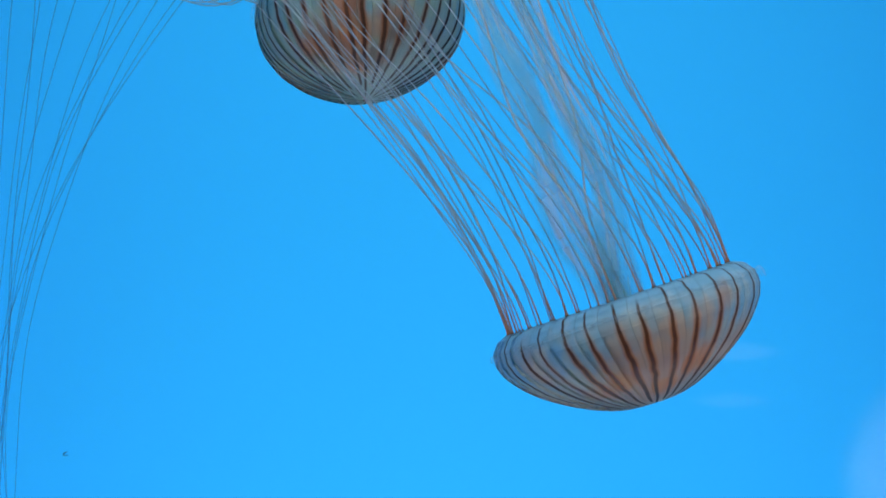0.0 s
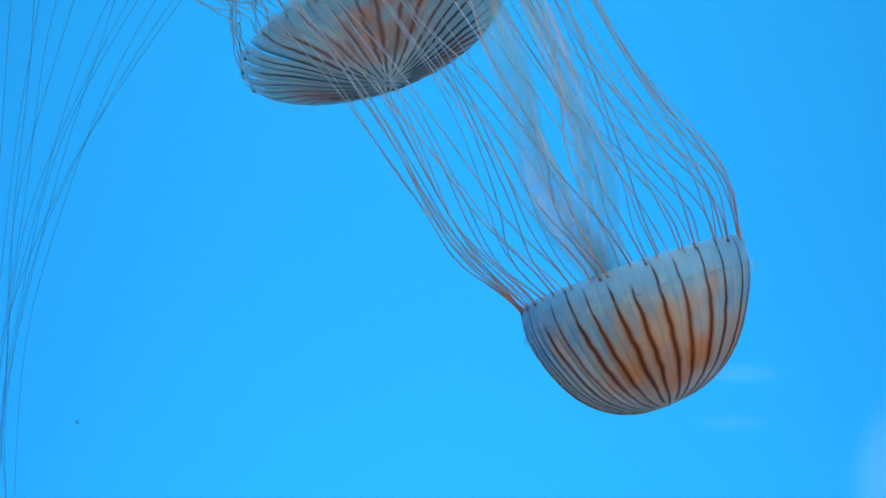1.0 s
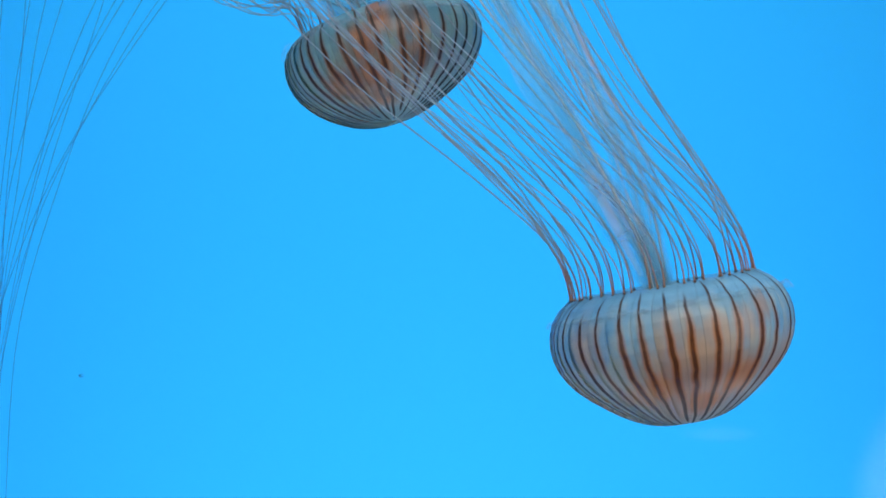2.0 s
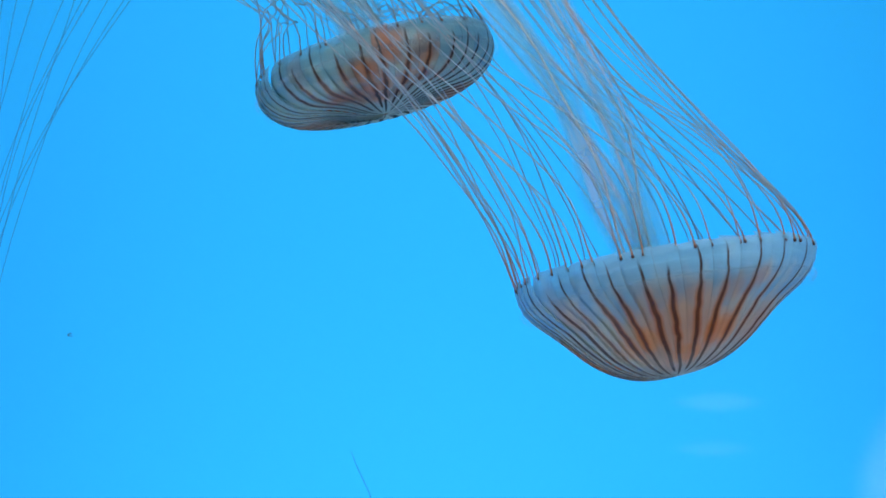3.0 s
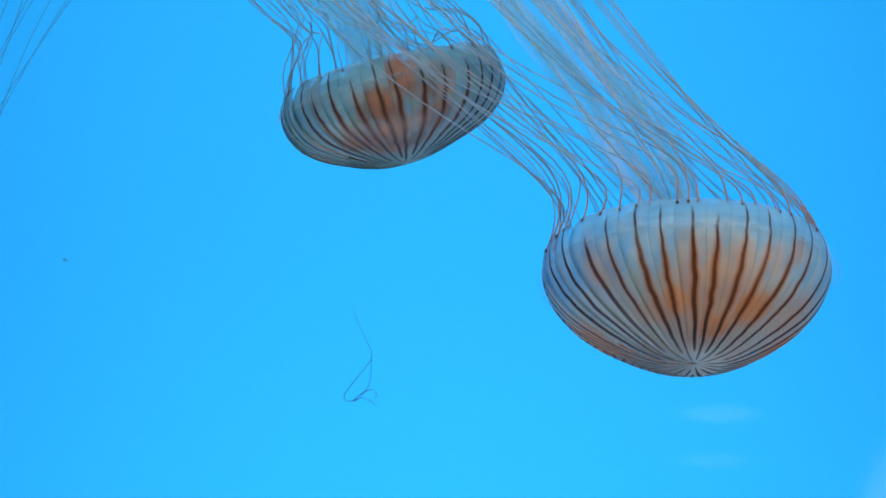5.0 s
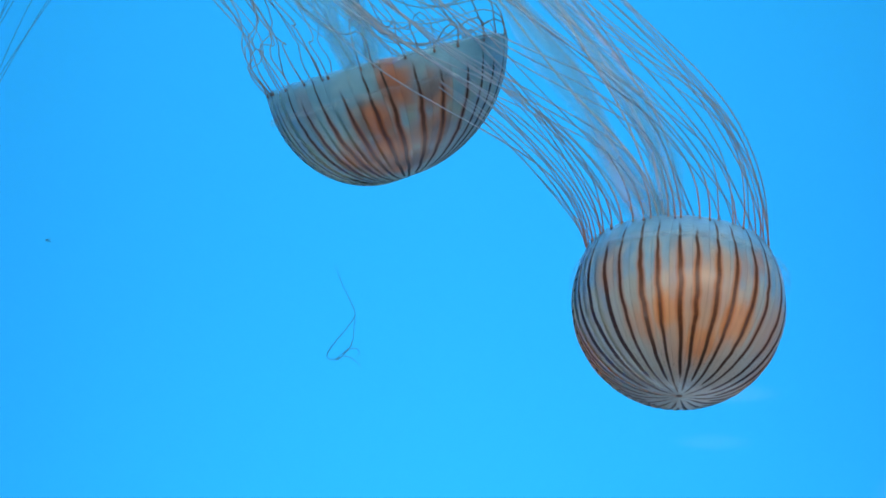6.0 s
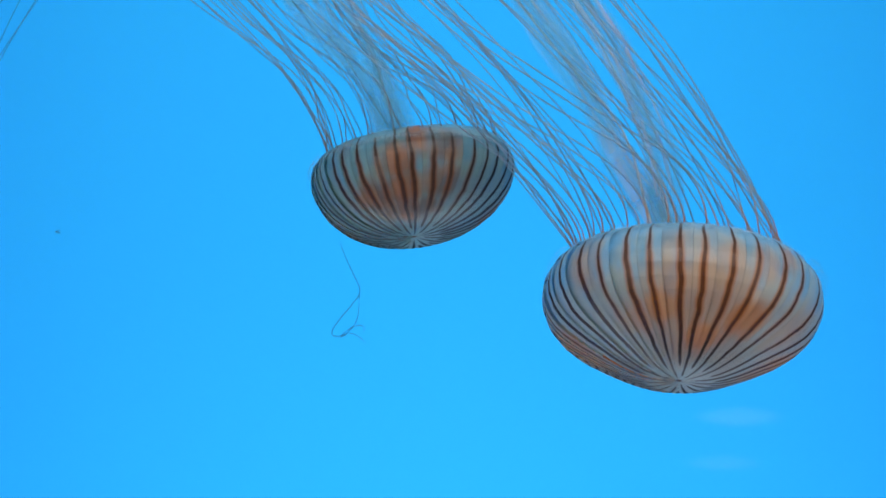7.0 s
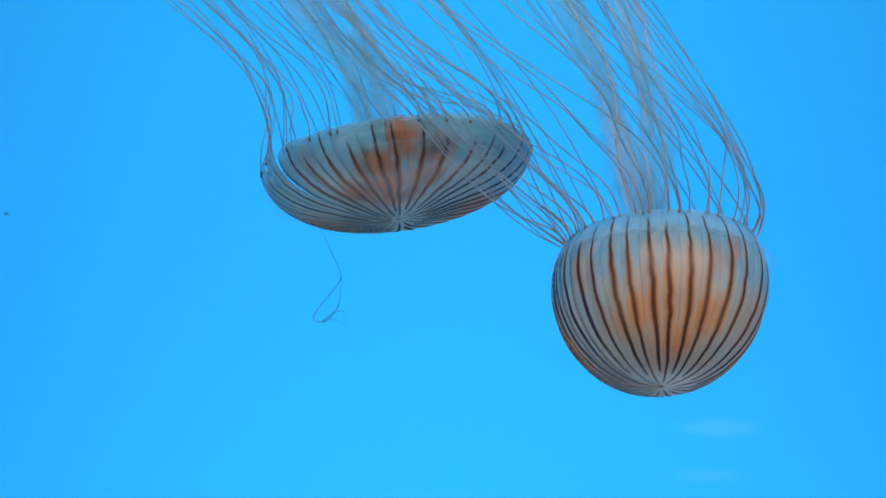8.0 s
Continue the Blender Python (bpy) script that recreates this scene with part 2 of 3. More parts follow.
# ---- the tank ----
wall = tagged(slab("wall_back", (4.4, 0.06, 3.2), (0, 2.43, 1.2), WALL_BLUE), "blue painted back wall of the jellyfish tank", "tank wall", kind="structure")
tagged(slab("wall_left", (0.06, 2.04, 3.2), (-1.9, 1.38, 1.2), WALL_BLUE), "blue painted side wall of the tank", "tank wall")
tagged(slab("wall_right", (0.06, 2.04, 3.2), (1.9, 1.38, 1.2), WALL_BLUE), "blue painted side wall of the tank", "tank wall")
tagged(slab("floor", (3.72, 2.04, 0.06), (0, 1.38, -0.2), WALL_BLUE), "blue painted floor of the tank", "tank floor")
tagged(slab("ceiling", (3.72, 2.04, 0.06), (0, 1.38, 2.6), HOOD), "grey lamp hood over the tank", "tank hood")
# the dark visitors' room round the camera
tagged(slab("wall_room_back", (4.4, 0.06, 3.2), (0, -2.4, 1.2), ROOM_DARK), "dark wall of the viewing room", "wall")
tagged(slab("wall_room_left", (0.06, 2.7, 3.2), (-2.17, -1.0, 1.2), ROOM_DARK), "dark wall of the viewing room", "wall")
tagged(slab("wall_room_right", (0.06, 2.7, 3.2), (2.17, -1.0, 1.2), ROOM_DARK), "dark wall of the viewing room", "wall")
tagged(slab("floor_room", (4.28, 2.7, 0.06), (0, -1.0, -0.4), ROOM_DARK), "dark floor of the viewing room", "floor")
tagged(slab("ceiling_room", (4.28, 2.7, 0.06), (0, -1.0, 2.8), ROOM_DARK), "dark ceiling of the viewing room", "ceiling")

glass, gnt, gout = material("window_glass")
gp = node(gnt, "ShaderNodeBsdfGlass", Roughness=0.0, IOR=1.45)
gnt.links.new(gp.outputs[0], gout.inputs[0])
window = tagged(slab("window_1", (3.9, 0.02, 3.0), (0, 0.31, 1.2), glass), "clear glass viewing window of the tank", "window")
window.visible_shadow = False


def glow_material(name, colour, strength):
    """A lit diffuser, brightest in its middle."""
    m, nt, out = material(name)
    co = node(nt, "ShaderNodeTexCoord")
    g = node(nt, "ShaderNodeSeparateXYZ", i0=co.outputs["Object"])
    n = node(nt, "ShaderNodeTexNoise", Vector=co.outputs["Object"], Scale=9.0, Detail=2.0)
    away = calc(nt, "ADD", calc(nt, "POWER", calc(nt, "ABSOLUTE", calc(nt, "DIVIDE", g.outputs[0], 0.5)), 1.6), calc(nt, "POWER", calc(nt, "ABSOLUTE", calc(nt, "DIVIDE", g.outputs[2], 0.5)), 1.6))
    fall = calc(nt, "SUBTRACT", 1.0, step(nt, away, 0.15, 1.0))
    e = node(nt, "ShaderNodeEmission", Color=colour, Strength=calc(nt, "MULTIPLY", fall, calc(nt, "MULTIPLY_ADD", n.outputs[0], strength, strength * 0.5)))
    nt.links.new(e.outputs[0], out.inputs[0])
    return m


def glow_panel(size, mat, label):
    """A lit diffuser in a shallow bowed shell."""
    bm = bmesh.new()
    bmesh.ops.create_grid(bm, x_segments=12, y_segments=12, size=0.5)
    for v in bm.verts:
        v.co = Vector((v.co.x, 0.06 * (1 - 4 * v.co.x ** 2) * (1 - 4 * v.co.y ** 2), v.co.y))
    me = bpy.data.meshes.new("wall_light")
    bm.to_mesh(me), bm.free()
    me.materials.append(mat)
    ob = tagged(new("wall_light", me), label, "light")
    ob.scale = size
    return ob


panel = glow_panel((0.20, 0.3, 0.36), glow_material("lit_panel", (0.88, 0.95, 1.0, 1), 1.05), "pale lit panel in the dark viewing room")
bar_upper = glow_panel((0.19, 0.1, 0.045), glow_material("lit_bar", (0.9, 0.95, 1.0, 1), 0.5), "dim white light bar in the viewing room")
bar_lower = glow_panel((0.17, 0.1, 0.035), glow_material("lit_bar_dim", (0.9, 0.95, 1.0, 1), 0.35), "dim white light bar in the viewing room")

# ---- the jellyfish: pole place, lean, tip towards the glass, five slopes of the bell from pole to margin, stretch, lopsidedness, slackness of the back ----
# seconds, then one column for each of these
NEAR_A = (
    (0.00, 0.1379, 1.1003, -18.1, 7.3, -6.0, 23.8, 34.5, 60.7, 200.4, 1.015, 0.6, 0.050),
    (0.30, 0.1369, 1.1137, -20.5, 9.9, -1.7, 14.4, 47.3, 27.2, 100.3, 0.859, -4.8, 0.022),
    (0.50, 0.1373, 1.1193, -22.1, 9.1, -0.6, 12.0, 33.0, 30.8, 94.9, 0.883, -5.8, 0.017),
    (0.60, 0.1375, 1.1186, -23.9, 8.5, -1.6, 14.7, 31.8, 36.5, 92.1, 0.908, -9.9, 0.021),
    (0.80, 0.1417, 1.1084, -27.4, 7.8, -2.8, 22.6, 55.6, 51.0, 62.0, 0.975, -16.5, 0.027),
    (1.00, 0.1469, 1.0982, -22.5, 10.6, -4.0, 24.9, 57.8, 70.7, 104.5, 0.985, -10.0, 0.039),
    (1.20, 0.1517, 1.0933, -19.8, 11.2, -6.3, 28.7, 61.9, 79.0, 111.0, 1.015, -5.5, 0.041))
NEAR_B = (
    (1.50, 0.1579, 1.0845, -14.4, 8.0, -9.1, 33.6, 57.3, 91.0, 139.0, 1.049, -2.7, 0.025),
    (1.70, 0.1616, 1.0814, -10.7, 4.8, -8.3, 32.4, 55.3, 92.9, 145.1, 1.049, -1.2, 0.007),
    (2.25, 0.1570, 1.0974, -11.4, 8.7, -10.2, 30.3, 35.5, 91.8, 173.6, 1.111, -1.0, 0.077),
    (2.80, 0.1525, 1.1214, -12.2, 12.5, -7.9, 19.2, 45.5, 31.6, 88.1, 0.909, -9.2, 0.051),
    (3.00, 0.1522, 1.1184, -14.2, 12.2, -8.1, 22.8, 47.2, 34.4, 98.8, 0.970, -12.1, 0.062),
    (3.20, 0.1566, 1.1101, -13.5, 18.0, -8.5, 24.2, 62.7, 58.3, 71.4, 0.964, -10.0, 0.041),
    (3.40, 0.1581, 1.1014, -9.3, 20.0, -11.6, 32.1, 61.1, 73.9, 126.5, 1.023, -7.4, 0.052))
NEAR_C = (
    (3.50, 0.1584, 1.0981, -7.1, 20.9, -12.8, 34.7, 61.2, 82.2, 131.6, 1.042, -6.0, 0.058),
    (3.70, 0.1584, 1.0926, -1.5, 25.3, -12.2, 35.3, 62.9, 90.0, 128.8, 1.071, -2.9, 0.082),
    (4.00, 0.1603, 1.0867, 2.7, 28.8, -12.4, 36.8, 57.3, 90.1, 141.5, 1.076, -2.3, 0.117),
    (4.30, 0.1646, 1.1001, 4.4, 26.2, -14.4, 33.9, 41.4, 102.2, 161.6, 1.092, 1.9, 0.116),
    (4.50, 0.1658, 1.1077, 2.4, 27.8, -17.4, 34.7, 37.2, 99.3, 173.2, 1.120, -2.0, 0.128),
    (4.70, 0.1669, 1.1190, 2.8, 24.6, -16.1, 27.2, 27.3, 96.8, 181.8, 1.130, -0.1, 0.095),
    (5.20, 0.1602, 1.1274, 4.1, 28.7, -9.4, 27.5, 45.5, 52.7, 76.8, 1.015, 1.5, 0.085))
NEAR_D = (
    (5.40, 0.1576, 1.1294, 4.6, 30.5, -8.1, 27.1, 54.6, 75.7, 66.2, 1.017, -5.7, 0.066),
    (5.80, 0.1522, 1.1154, 5.7, 33.8, -8.6, 34.6, 66.0, 87.8, 113.5, 1.138, -2.7, 0.075),
    (6.00, 0.1542, 1.1043, 5.4, 32.4, -7.1, 33.7, 64.9, 94.9, 118.8, 1.148, -1.7, 0.080),
    (6.10, 0.1550, 1.1005, 5.7, 32.4, -8.6, 34.5, 63.3, 95.1, 126.0, 1.145, -1.7, 0.087),
    (6.50, 0.1518, 1.0996, 6.5, 32.5, -17.8, 41.7, 48.6, 91.5, 162.3, 1.136, -2.9, 0.116),
    (6.80, 0.1502, 1.1078, 5.8, 30.4, -11.9, 35.2, 34.2, 92.9, 169.0, 1.129, -2.2, 0.075),
    (7.00, 0.1541, 1.1144, 4.9, 26.9, -8.4, 27.5, 30.2, 93.7, 186.3, 1.161, -3.4, 0.059))
NEAR_E = (
    (7.20, 0.1586, 1.1209, 3.3, 26.4, -8.7, 23.9, 30.8, 79.9, 165.8, 1.130, -2.4, 0.069),
    (7.50, 0.1539, 1.1204, 4.0, 33.3, -7.0, 28.0, 46.9, 41.8, 50.0, 0.941, 0.7, 0.067),
    (7.70, 0.1472, 1.1136, -2.3, 33.9, -7.5, 28.8, 54.9, 69.9, 56.6, 0.982, -9.4, 0.053),
    (8.00, 0.1425, 1.1107, -0.3, 26.6, -10.9, 34.7, 62.8, 89.2, 131.3, 1.119, -6.0, 0.073))
FAR_A = (
    (0.00, -0.0581, 1.3115, -6.6, 12.9, 8.9, 23.1, 45.2, 84.2, 112.4, 1.036, -3.2, 0.055),
    (0.25, -0.0511, 1.3164, -11.4, 12.3, 8.3, 24.6, 32.0, 83.0, 122.4, 1.029, 1.0, 0.054),
    (0.50, -0.0441, 1.3213, -16.1, 11.8, 7.7, 26.0, 18.8, 81.8, 132.3, 1.022, 5.2, 0.054),
    (1.00, -0.0412, 1.3246, -17.9, 14.4, 2.6, 18.7, 26.4, 16.6, 54.1, 0.838, 1.3, 0.073),
    (1.50, -0.0399, 1.3074, -22.3, 8.1, -3.6, 25.9, 41.2, 86.7, 179.6, 1.041, -15.0, 0.060))
FAR_B = (
    (1.70, -0.0357, 1.3012, -20.6, 8.7, -3.2, 24.8, 44.7, 89.6, 175.5, 1.043, -14.3, 0.063),
    (2.25, -0.0399, 1.2942, -18.4, 3.2, -2.3, 24.7, 34.5, 81.7, 175.6, 0.932, -15.4, 0.068),
    (2.80, -0.0441, 1.2954, -16.3, -2.2, -3.2, 17.1, 14.5, 66.4, 181.7, 0.964, -5.4, 0.072),
    (3.00, -0.0430, 1.3012, -15.9, 5.4, 0.8, 16.4, 0.2, 47.4, 127.9, 0.864, -3.1, 0.081),
    (3.20, -0.0404, 1.3036, -17.1, 8.4, -1.6, 20.2, 7.9, 9.2, 100.7, 0.811, -1.1, 0.087),
    (3.40, -0.0396, 1.3001, -18.4, 5.3, -4.9, 16.7, 13.5, 27.6, 65.0, 0.845, -4.1, 0.063),
    (3.50, -0.0385, 1.2958, -19.7, 3.2, -6.6, 15.7, 24.6, 40.2, 45.7, 0.866, -8.3, 0.058))
FAR_C = (
    (3.70, -0.0375, 1.2827, -19.7, -0.1, -6.3, 15.9, 46.4, 70.4, 41.9, 0.915, -13.8, 0.062),
    (4.00, -0.0345, 1.2656, -16.2, -1.1, -5.8, 22.0, 51.5, 81.8, 109.2, 1.002, -10.7, 0.057),
    (4.30, -0.0318, 1.2616, -14.5, 6.1, -4.6, 19.1, 44.5, 85.0, 116.8, 0.937, -10.9, 0.040),
    (4.50, -0.0301, 1.2591, -12.8, 7.3, -6.0, 20.9, 40.8, 81.3, 133.0, 0.926, -10.0, 0.040),
    (4.70, -0.0278, 1.2592, -14.2, 6.3, -6.4, 23.1, 35.4, 76.4, 143.3, 0.939, -10.5, 0.047),
    (5.20, -0.0299, 1.2714, -17.4, 1.9, -5.0, 17.7, 15.9, 59.6, 117.9, 0.920, -5.3, 0.048),
    (5.50, -0.0310, 1.2801, -19.5, -0.7, -4.0, 16.3, 8.8, 32.5, 75.3, 0.871, -5.0, 0.040))
FAR_D = (
    (5.80, -0.0322, 1.2729, -21.4, -3.4, -6.5, 9.9, 46.8, 57.1, 35.2, 0.970, -14.4, 0.047),
    (6.00, -0.0273, 1.2543, -20.7, -4.0, -6.4, 20.8, 44.9, 67.9, 90.3, 1.038, -13.6, 0.048),
    (6.10, -0.0262, 1.2441, -18.5, -2.6, -6.2, 25.1, 43.3, 73.4, 116.8, 1.051, -12.0, 0.052),
    (6.50, -0.0283, 1.2195, -12.2, 10.9, -4.2, 20.7, 49.9, 85.6, 119.6, 0.980, -11.4, 0.082),
    (6.80, -0.0256, 1.2108, -8.8, 16.7, -5.3, 14.2, 47.4, 89.2, 142.9, 0.969, -6.3, 0.101),
    (7.00, -0.0216, 1.2095, -9.0, 18.6, -6.8, 16.0, 43.3, 76.3, 167.4, 0.947, -9.1, 0.114),
    (7.20, -0.0194, 1.2099, -11.2, 16.6, -3.9, 15.8, 37.0, 69.2, 182.3, 0.957, -15.0, 0.102))
FAR_E = (
    (7.50, -0.0245, 1.2115, -10.8, 11.2, 1.7, 7.5, 23.6, 79.0, 185.2, 1.020, -11.9, 0.074),
    (7.70, -0.0312, 1.2157, -11.2, 9.9, -1.8, 5.2, 10.5, 72.1, 164.8, 1.016, -12.1, 0.076),
    (8.00, -0.0329, 1.2229, -11.6, 16.4, -7.2, 15.8, 14.2, 36.7, 85.0, 0.904, -8.9, 0.120))


def glide(rows):
    """A smooth function of the time through rows that begin with the time."""
    a = np.array(rows, float)
    ts, ys = a[:, 0], a[:, 1:]
    slope = np.zeros_like(ys)
    step_in, step_out = (ts[1:-1] - ts[:-2])[:, None], (ts[2:] - ts[1:-1])[:, None]
    left, right = (ys[1:-1] - ys[:-2]) / step_in, (ys[2:] - ys[1:-1]) / step_out
    slope[1:-1] = (left * step_out + right * step_in) / (step_in + step_out)
    slope[0], slope[-1] = (ys[1] - ys[0]) / (ts[1] - ts[0]), (ys[-1] - ys[-2]) / (ts[-1] - ts[-2])

    def at(t):
        t = min(max(t, ts[0]), ts[-1])
        i = min(int(np.searchsorted(ts, t, "right")) - 1, len(ts) - 2)
        h = ts[i + 1] - ts[i]
        u = (t - ts[i]) / h
        return ((1 + 2 * u) * (1 - u) ** 2 * ys[i] + u * (1 - u) ** 2 * h * slope[i]
                + u * u * (3 - 2 * u) * ys[i + 1] + u * u * (u - 1) * h * slope[i + 1])
    return at


RINGS, GORES = 18, 32
NODES = (0.0, 0.25, 0.5, 0.75, 1.0)
LOPSIDED = np.sin(math.pi / 2 * (np.arange(RINGS) + 0.5) / RINGS)
TIMES = [k / 6 for k in range(49)]


def slopes(five):
    """The slope of each ring of the bell, from the five given ones, with soft bends."""
    s = (np.arange(RINGS) + 0.5) / RINGS
    return np.radians(sum(np.interp(s + d, NODES, five) for d in (-0.06, 0.0, 0.06)) / 3)


class Bell:
    """The living shape of one bell over the time."""

    def __init__(self, rows, depth, length, spin, stripes, drift):
        self.state, self.depth, self.length, self.spin = glide(rows), depth, length, spin
        # the angles of the stripes round the pole, from the side that faces the window; the rest lie evenly behind
        rest = GORES - len(stripes)
        gap = (360 + stripes[0] - stripes[-1]) / (rest + 1)
        # degrees by which each stripe wanders off to the side towards the margin
        self.drift = list(drift) + [0.0] * (GORES - len(drift))
        self.turns = [radians(a - 2.5) for a in stripes] + [radians(stripes[-1] + gap * (i + 1) - 2.5) for i in range(rest)]

    def stance(self, t):
        x, z, lean, tip = self.state(t)[:4]
        a, b = radians(lean), radians(tip)
        up = Vector((math.sin(a) * math.cos(b), math.sin(b), math.cos(a) * math.cos(b)))
        side = Vector((math.cos(a), 0, -math.sin(a)))
        back = up.cross(side)
        m = Matrix((side, back, up)).transposed().to_4x4()
        return Matrix.Translation((x, self.depth, z)) @ m

    def curve(self, t, angle):
        """Radius and height at the joints of the rings on the meridian at that angle, and the slopes."""
        st = self.state(t)
        th = slopes(st[4:9]) + radians(st[10]) * LOPSIDED * math.cos(angle)
        d = self.length * st[9] / RINGS * (1 + st[11] * math.sin(angle))
        r = np.concatenate([[0.0], np.cumsum(d * np.cos(th))])
        z = np.concatenate([[0.0], np.cumsum(d * np.sin(th))])
        return r, z, th

    def margin(self, t, angle, inset=0.93):
        """A point of the margin in the world."""
        r, z, _ = self.curve(t, angle)
        rr, zz = np.interp(inset * RINGS, np.arange(RINGS + 1), r), np.interp(inset * RINGS, np.arange(RINGS + 1), z)
        return self.stance(t) @ Vector((rr * math.cos(angle), rr * math.sin(angle), zz))


def bell_panels(bell, root, mat, seed, bold):
    """The striped skin in rings of panels that slide over one another; returns (object, stripe, ring)."""
    rnd = random.Random(seed)
    crown = lump("bell", CROWN, root, (0.0022, 0.0022, 0.0006), seed)
    span = [bell.curve(t, a) for t in np.linspace(0, 8, 61) for a in (0.0, math.pi)]
    rmax = np.max([c[0] for c in span], axis=0)
    kmin = np.min([np.sin(c[2]) / np.maximum((c[0][1:] + c[0][:-1]) / 2, 0.006) for c in span], axis=0)
    kmax = np.max([np.sin(c[2]) / np.maximum((c[0][1:] + c[0][:-1]) / 2, 0.006) for c in span], axis=0)
    turn = np.percentile([np.gradient(c[2]) for c in span], 35, axis=0)
    seg = bell.length / RINGS
    made = []
    for j in range(GORES):
        num = rnd.random()
        off = [rnd.uniform(-1, 1) for _ in range(40)]
        turned = abs((math.degrees(bell.turns[j]) + 180) % 360 - 180)
        flank = min(1.0, max(0.0, (turned - 40) / 40))
        strong = rnd.uniform(0.85, 1.15) * (1.0 if j % 2 else 0.9) * (0.95 + 0.45 * flank)
        for k in range(RINGS):
            ys = np.linspace(-0.25 if k else 0.0, 1.45 if k < RINGS - 1 else 0.62, 9)
            xs = np.linspace(-2.1, 1, 11)
            verts, skin, number, edge, spot, faces = [], [], [], [], [], []
            a0 = bell.turns[j]
            for y in ys:
                s = (k + y) / RINGS
                pitch = np.interp(min(max(k + y, 0), RINGS), np.arange(RINGS + 1), rmax) * math.pi / GORES
                half = pitch * 1.32
                if k == RINGS - 1 and y > 0.05:
                    half *= math.sqrt(max(0.05, 1 - ((y - 0.05) / 0.58) ** 2))
                wob = 0.6 * min(1, s * 2.2) * np.interp(s * 22, range(40), off)
                wide = max(0.3, bold * strong * math.sin(math.pi * min(1, max(0, (s * 0.86 + 0.06)))) ** 0.8)
                wide = min(wide, 430 * half)
                if j % 2:
                    # every other stripe ends short of the pole
                    wide -= 2.0 * min(1.0, max(0.0, (0.15 + 0.05 * num - s) / 0.08))
                middle = half * 341 + bell.drift[j] * (s * 1.8 - 1.1) * 12.5 * half
                for x in xs:
                    px = x * half
                    bow = 0.05 * px - (max(0.0, 0.55 * kmin[k] + 0.38 * kmax[k]) if x > 0 else 1.3 * kmax[k]) * px * px / 2 + 0.0002 * max(0, x)
                    if x < 0:
                        bow -= 0.13 * px * px / half
                    if x > 0.75:
                        bow -= 0.15 * half * (x - 0.75) ** 2
                    if y > 0:
                        bow += turn[k] / seg * (seg * seg / 4 - (y * seg - seg / 2) ** 2) / 2
                    else:
                        bow += 0.6 * turn[k] * seg * (y - y * y) / 2
                    if y > 1 and k < RINGS - 1:
                        bow -= 0.7 * seg * (y - 1) ** 2
                    verts.append((px, y * seg, bow))
                    skin.append((px * 1000 - middle + wob, s))
                    number.append((num, wide))
                    edge.append((x, -y if k else -1.0))
                    turned = a0 + x * math.pi / GORES
                    spot.append((s * math.cos(turned) + seed, s * math.sin(turned)))
            n = len(xs)
            for a in range(len(ys) - 1):
                for b in range(n - 1):
                    faces.append((a * n + b, a * n + b + 1, (a + 1) * n + b + 1, (a + 1) * n + b))
            me = mesh_of("bell_panel", verts, faces, mat, {"skin": skin, "number": number, "edge": edge, "spot": spot})
            made.append((put("bell_panel", me, crown), j, k))
    return made


def lappets(bell, root, mat):
    """The clear flaps that roll outward and down over the margin; returns (object, stripe, ring) like the panels."""
    seg = 0.0116
    wide = max(bell.curve(t, 0.0)[0].max() for t in np.linspace(0, 8, 33)) * math.pi / GORES
    made = []
    for j in range(GORES):
        rnd = random.Random(j * 7 + int(bell.depth * 100))
        size = seg * rnd.uniform(0.16, 0.36)
        verts, faces = [], []
        ny, nx = 9, 9
        for a in range(ny):
            turn = math.pi * 1.15 * a / (ny - 1)
            for b in range(nx):
                x = 2 * b / (nx - 1) - 1
                r = size * (1 - 0.45 * x * x)
                drop = max(0.0, turn - math.pi * 0.8) * r * 1.5
                verts.append((x * wide * 0.96, 0.006 + r * math.sin(min(turn, math.pi * 0.8)) - drop, 0.0006 + r * (1 - math.cos(turn)) * 0.75))
        for a in range(ny - 1):
            for b in range(nx - 1):
                faces.append((a * nx + b, a * nx + b + 1, (a + 1) * nx + b + 1, (a + 1) * nx + b))
        made.append((put("lappet", mesh_of("lappet", verts, faces, mat), root, "clear thin flap of the margin"), j, RINGS - 4))
    return made


def lump(name, mat, parent, size, seed, maps=None):
    """A small rounded lump."""
    bm = bmesh.new()
    bmesh.ops.create_icosphere(bm, subdivisions=2, radius=1.0)
    for v in bm.verts:
        v.co = Vector(a * b for a, b in zip(v.co, size)) * (1 + 0.12 * noise.noise(v.co * 2 + Vector((seed, 0, 0))))
    me = bpy.data.meshes.new(name)
    bm.to_mesh(me), bm.free()
    me.materials.append(mat)
    me.polygons.foreach_set("use_smooth", np.ones(len(me.polygons), bool))
    return put(name, me, parent)


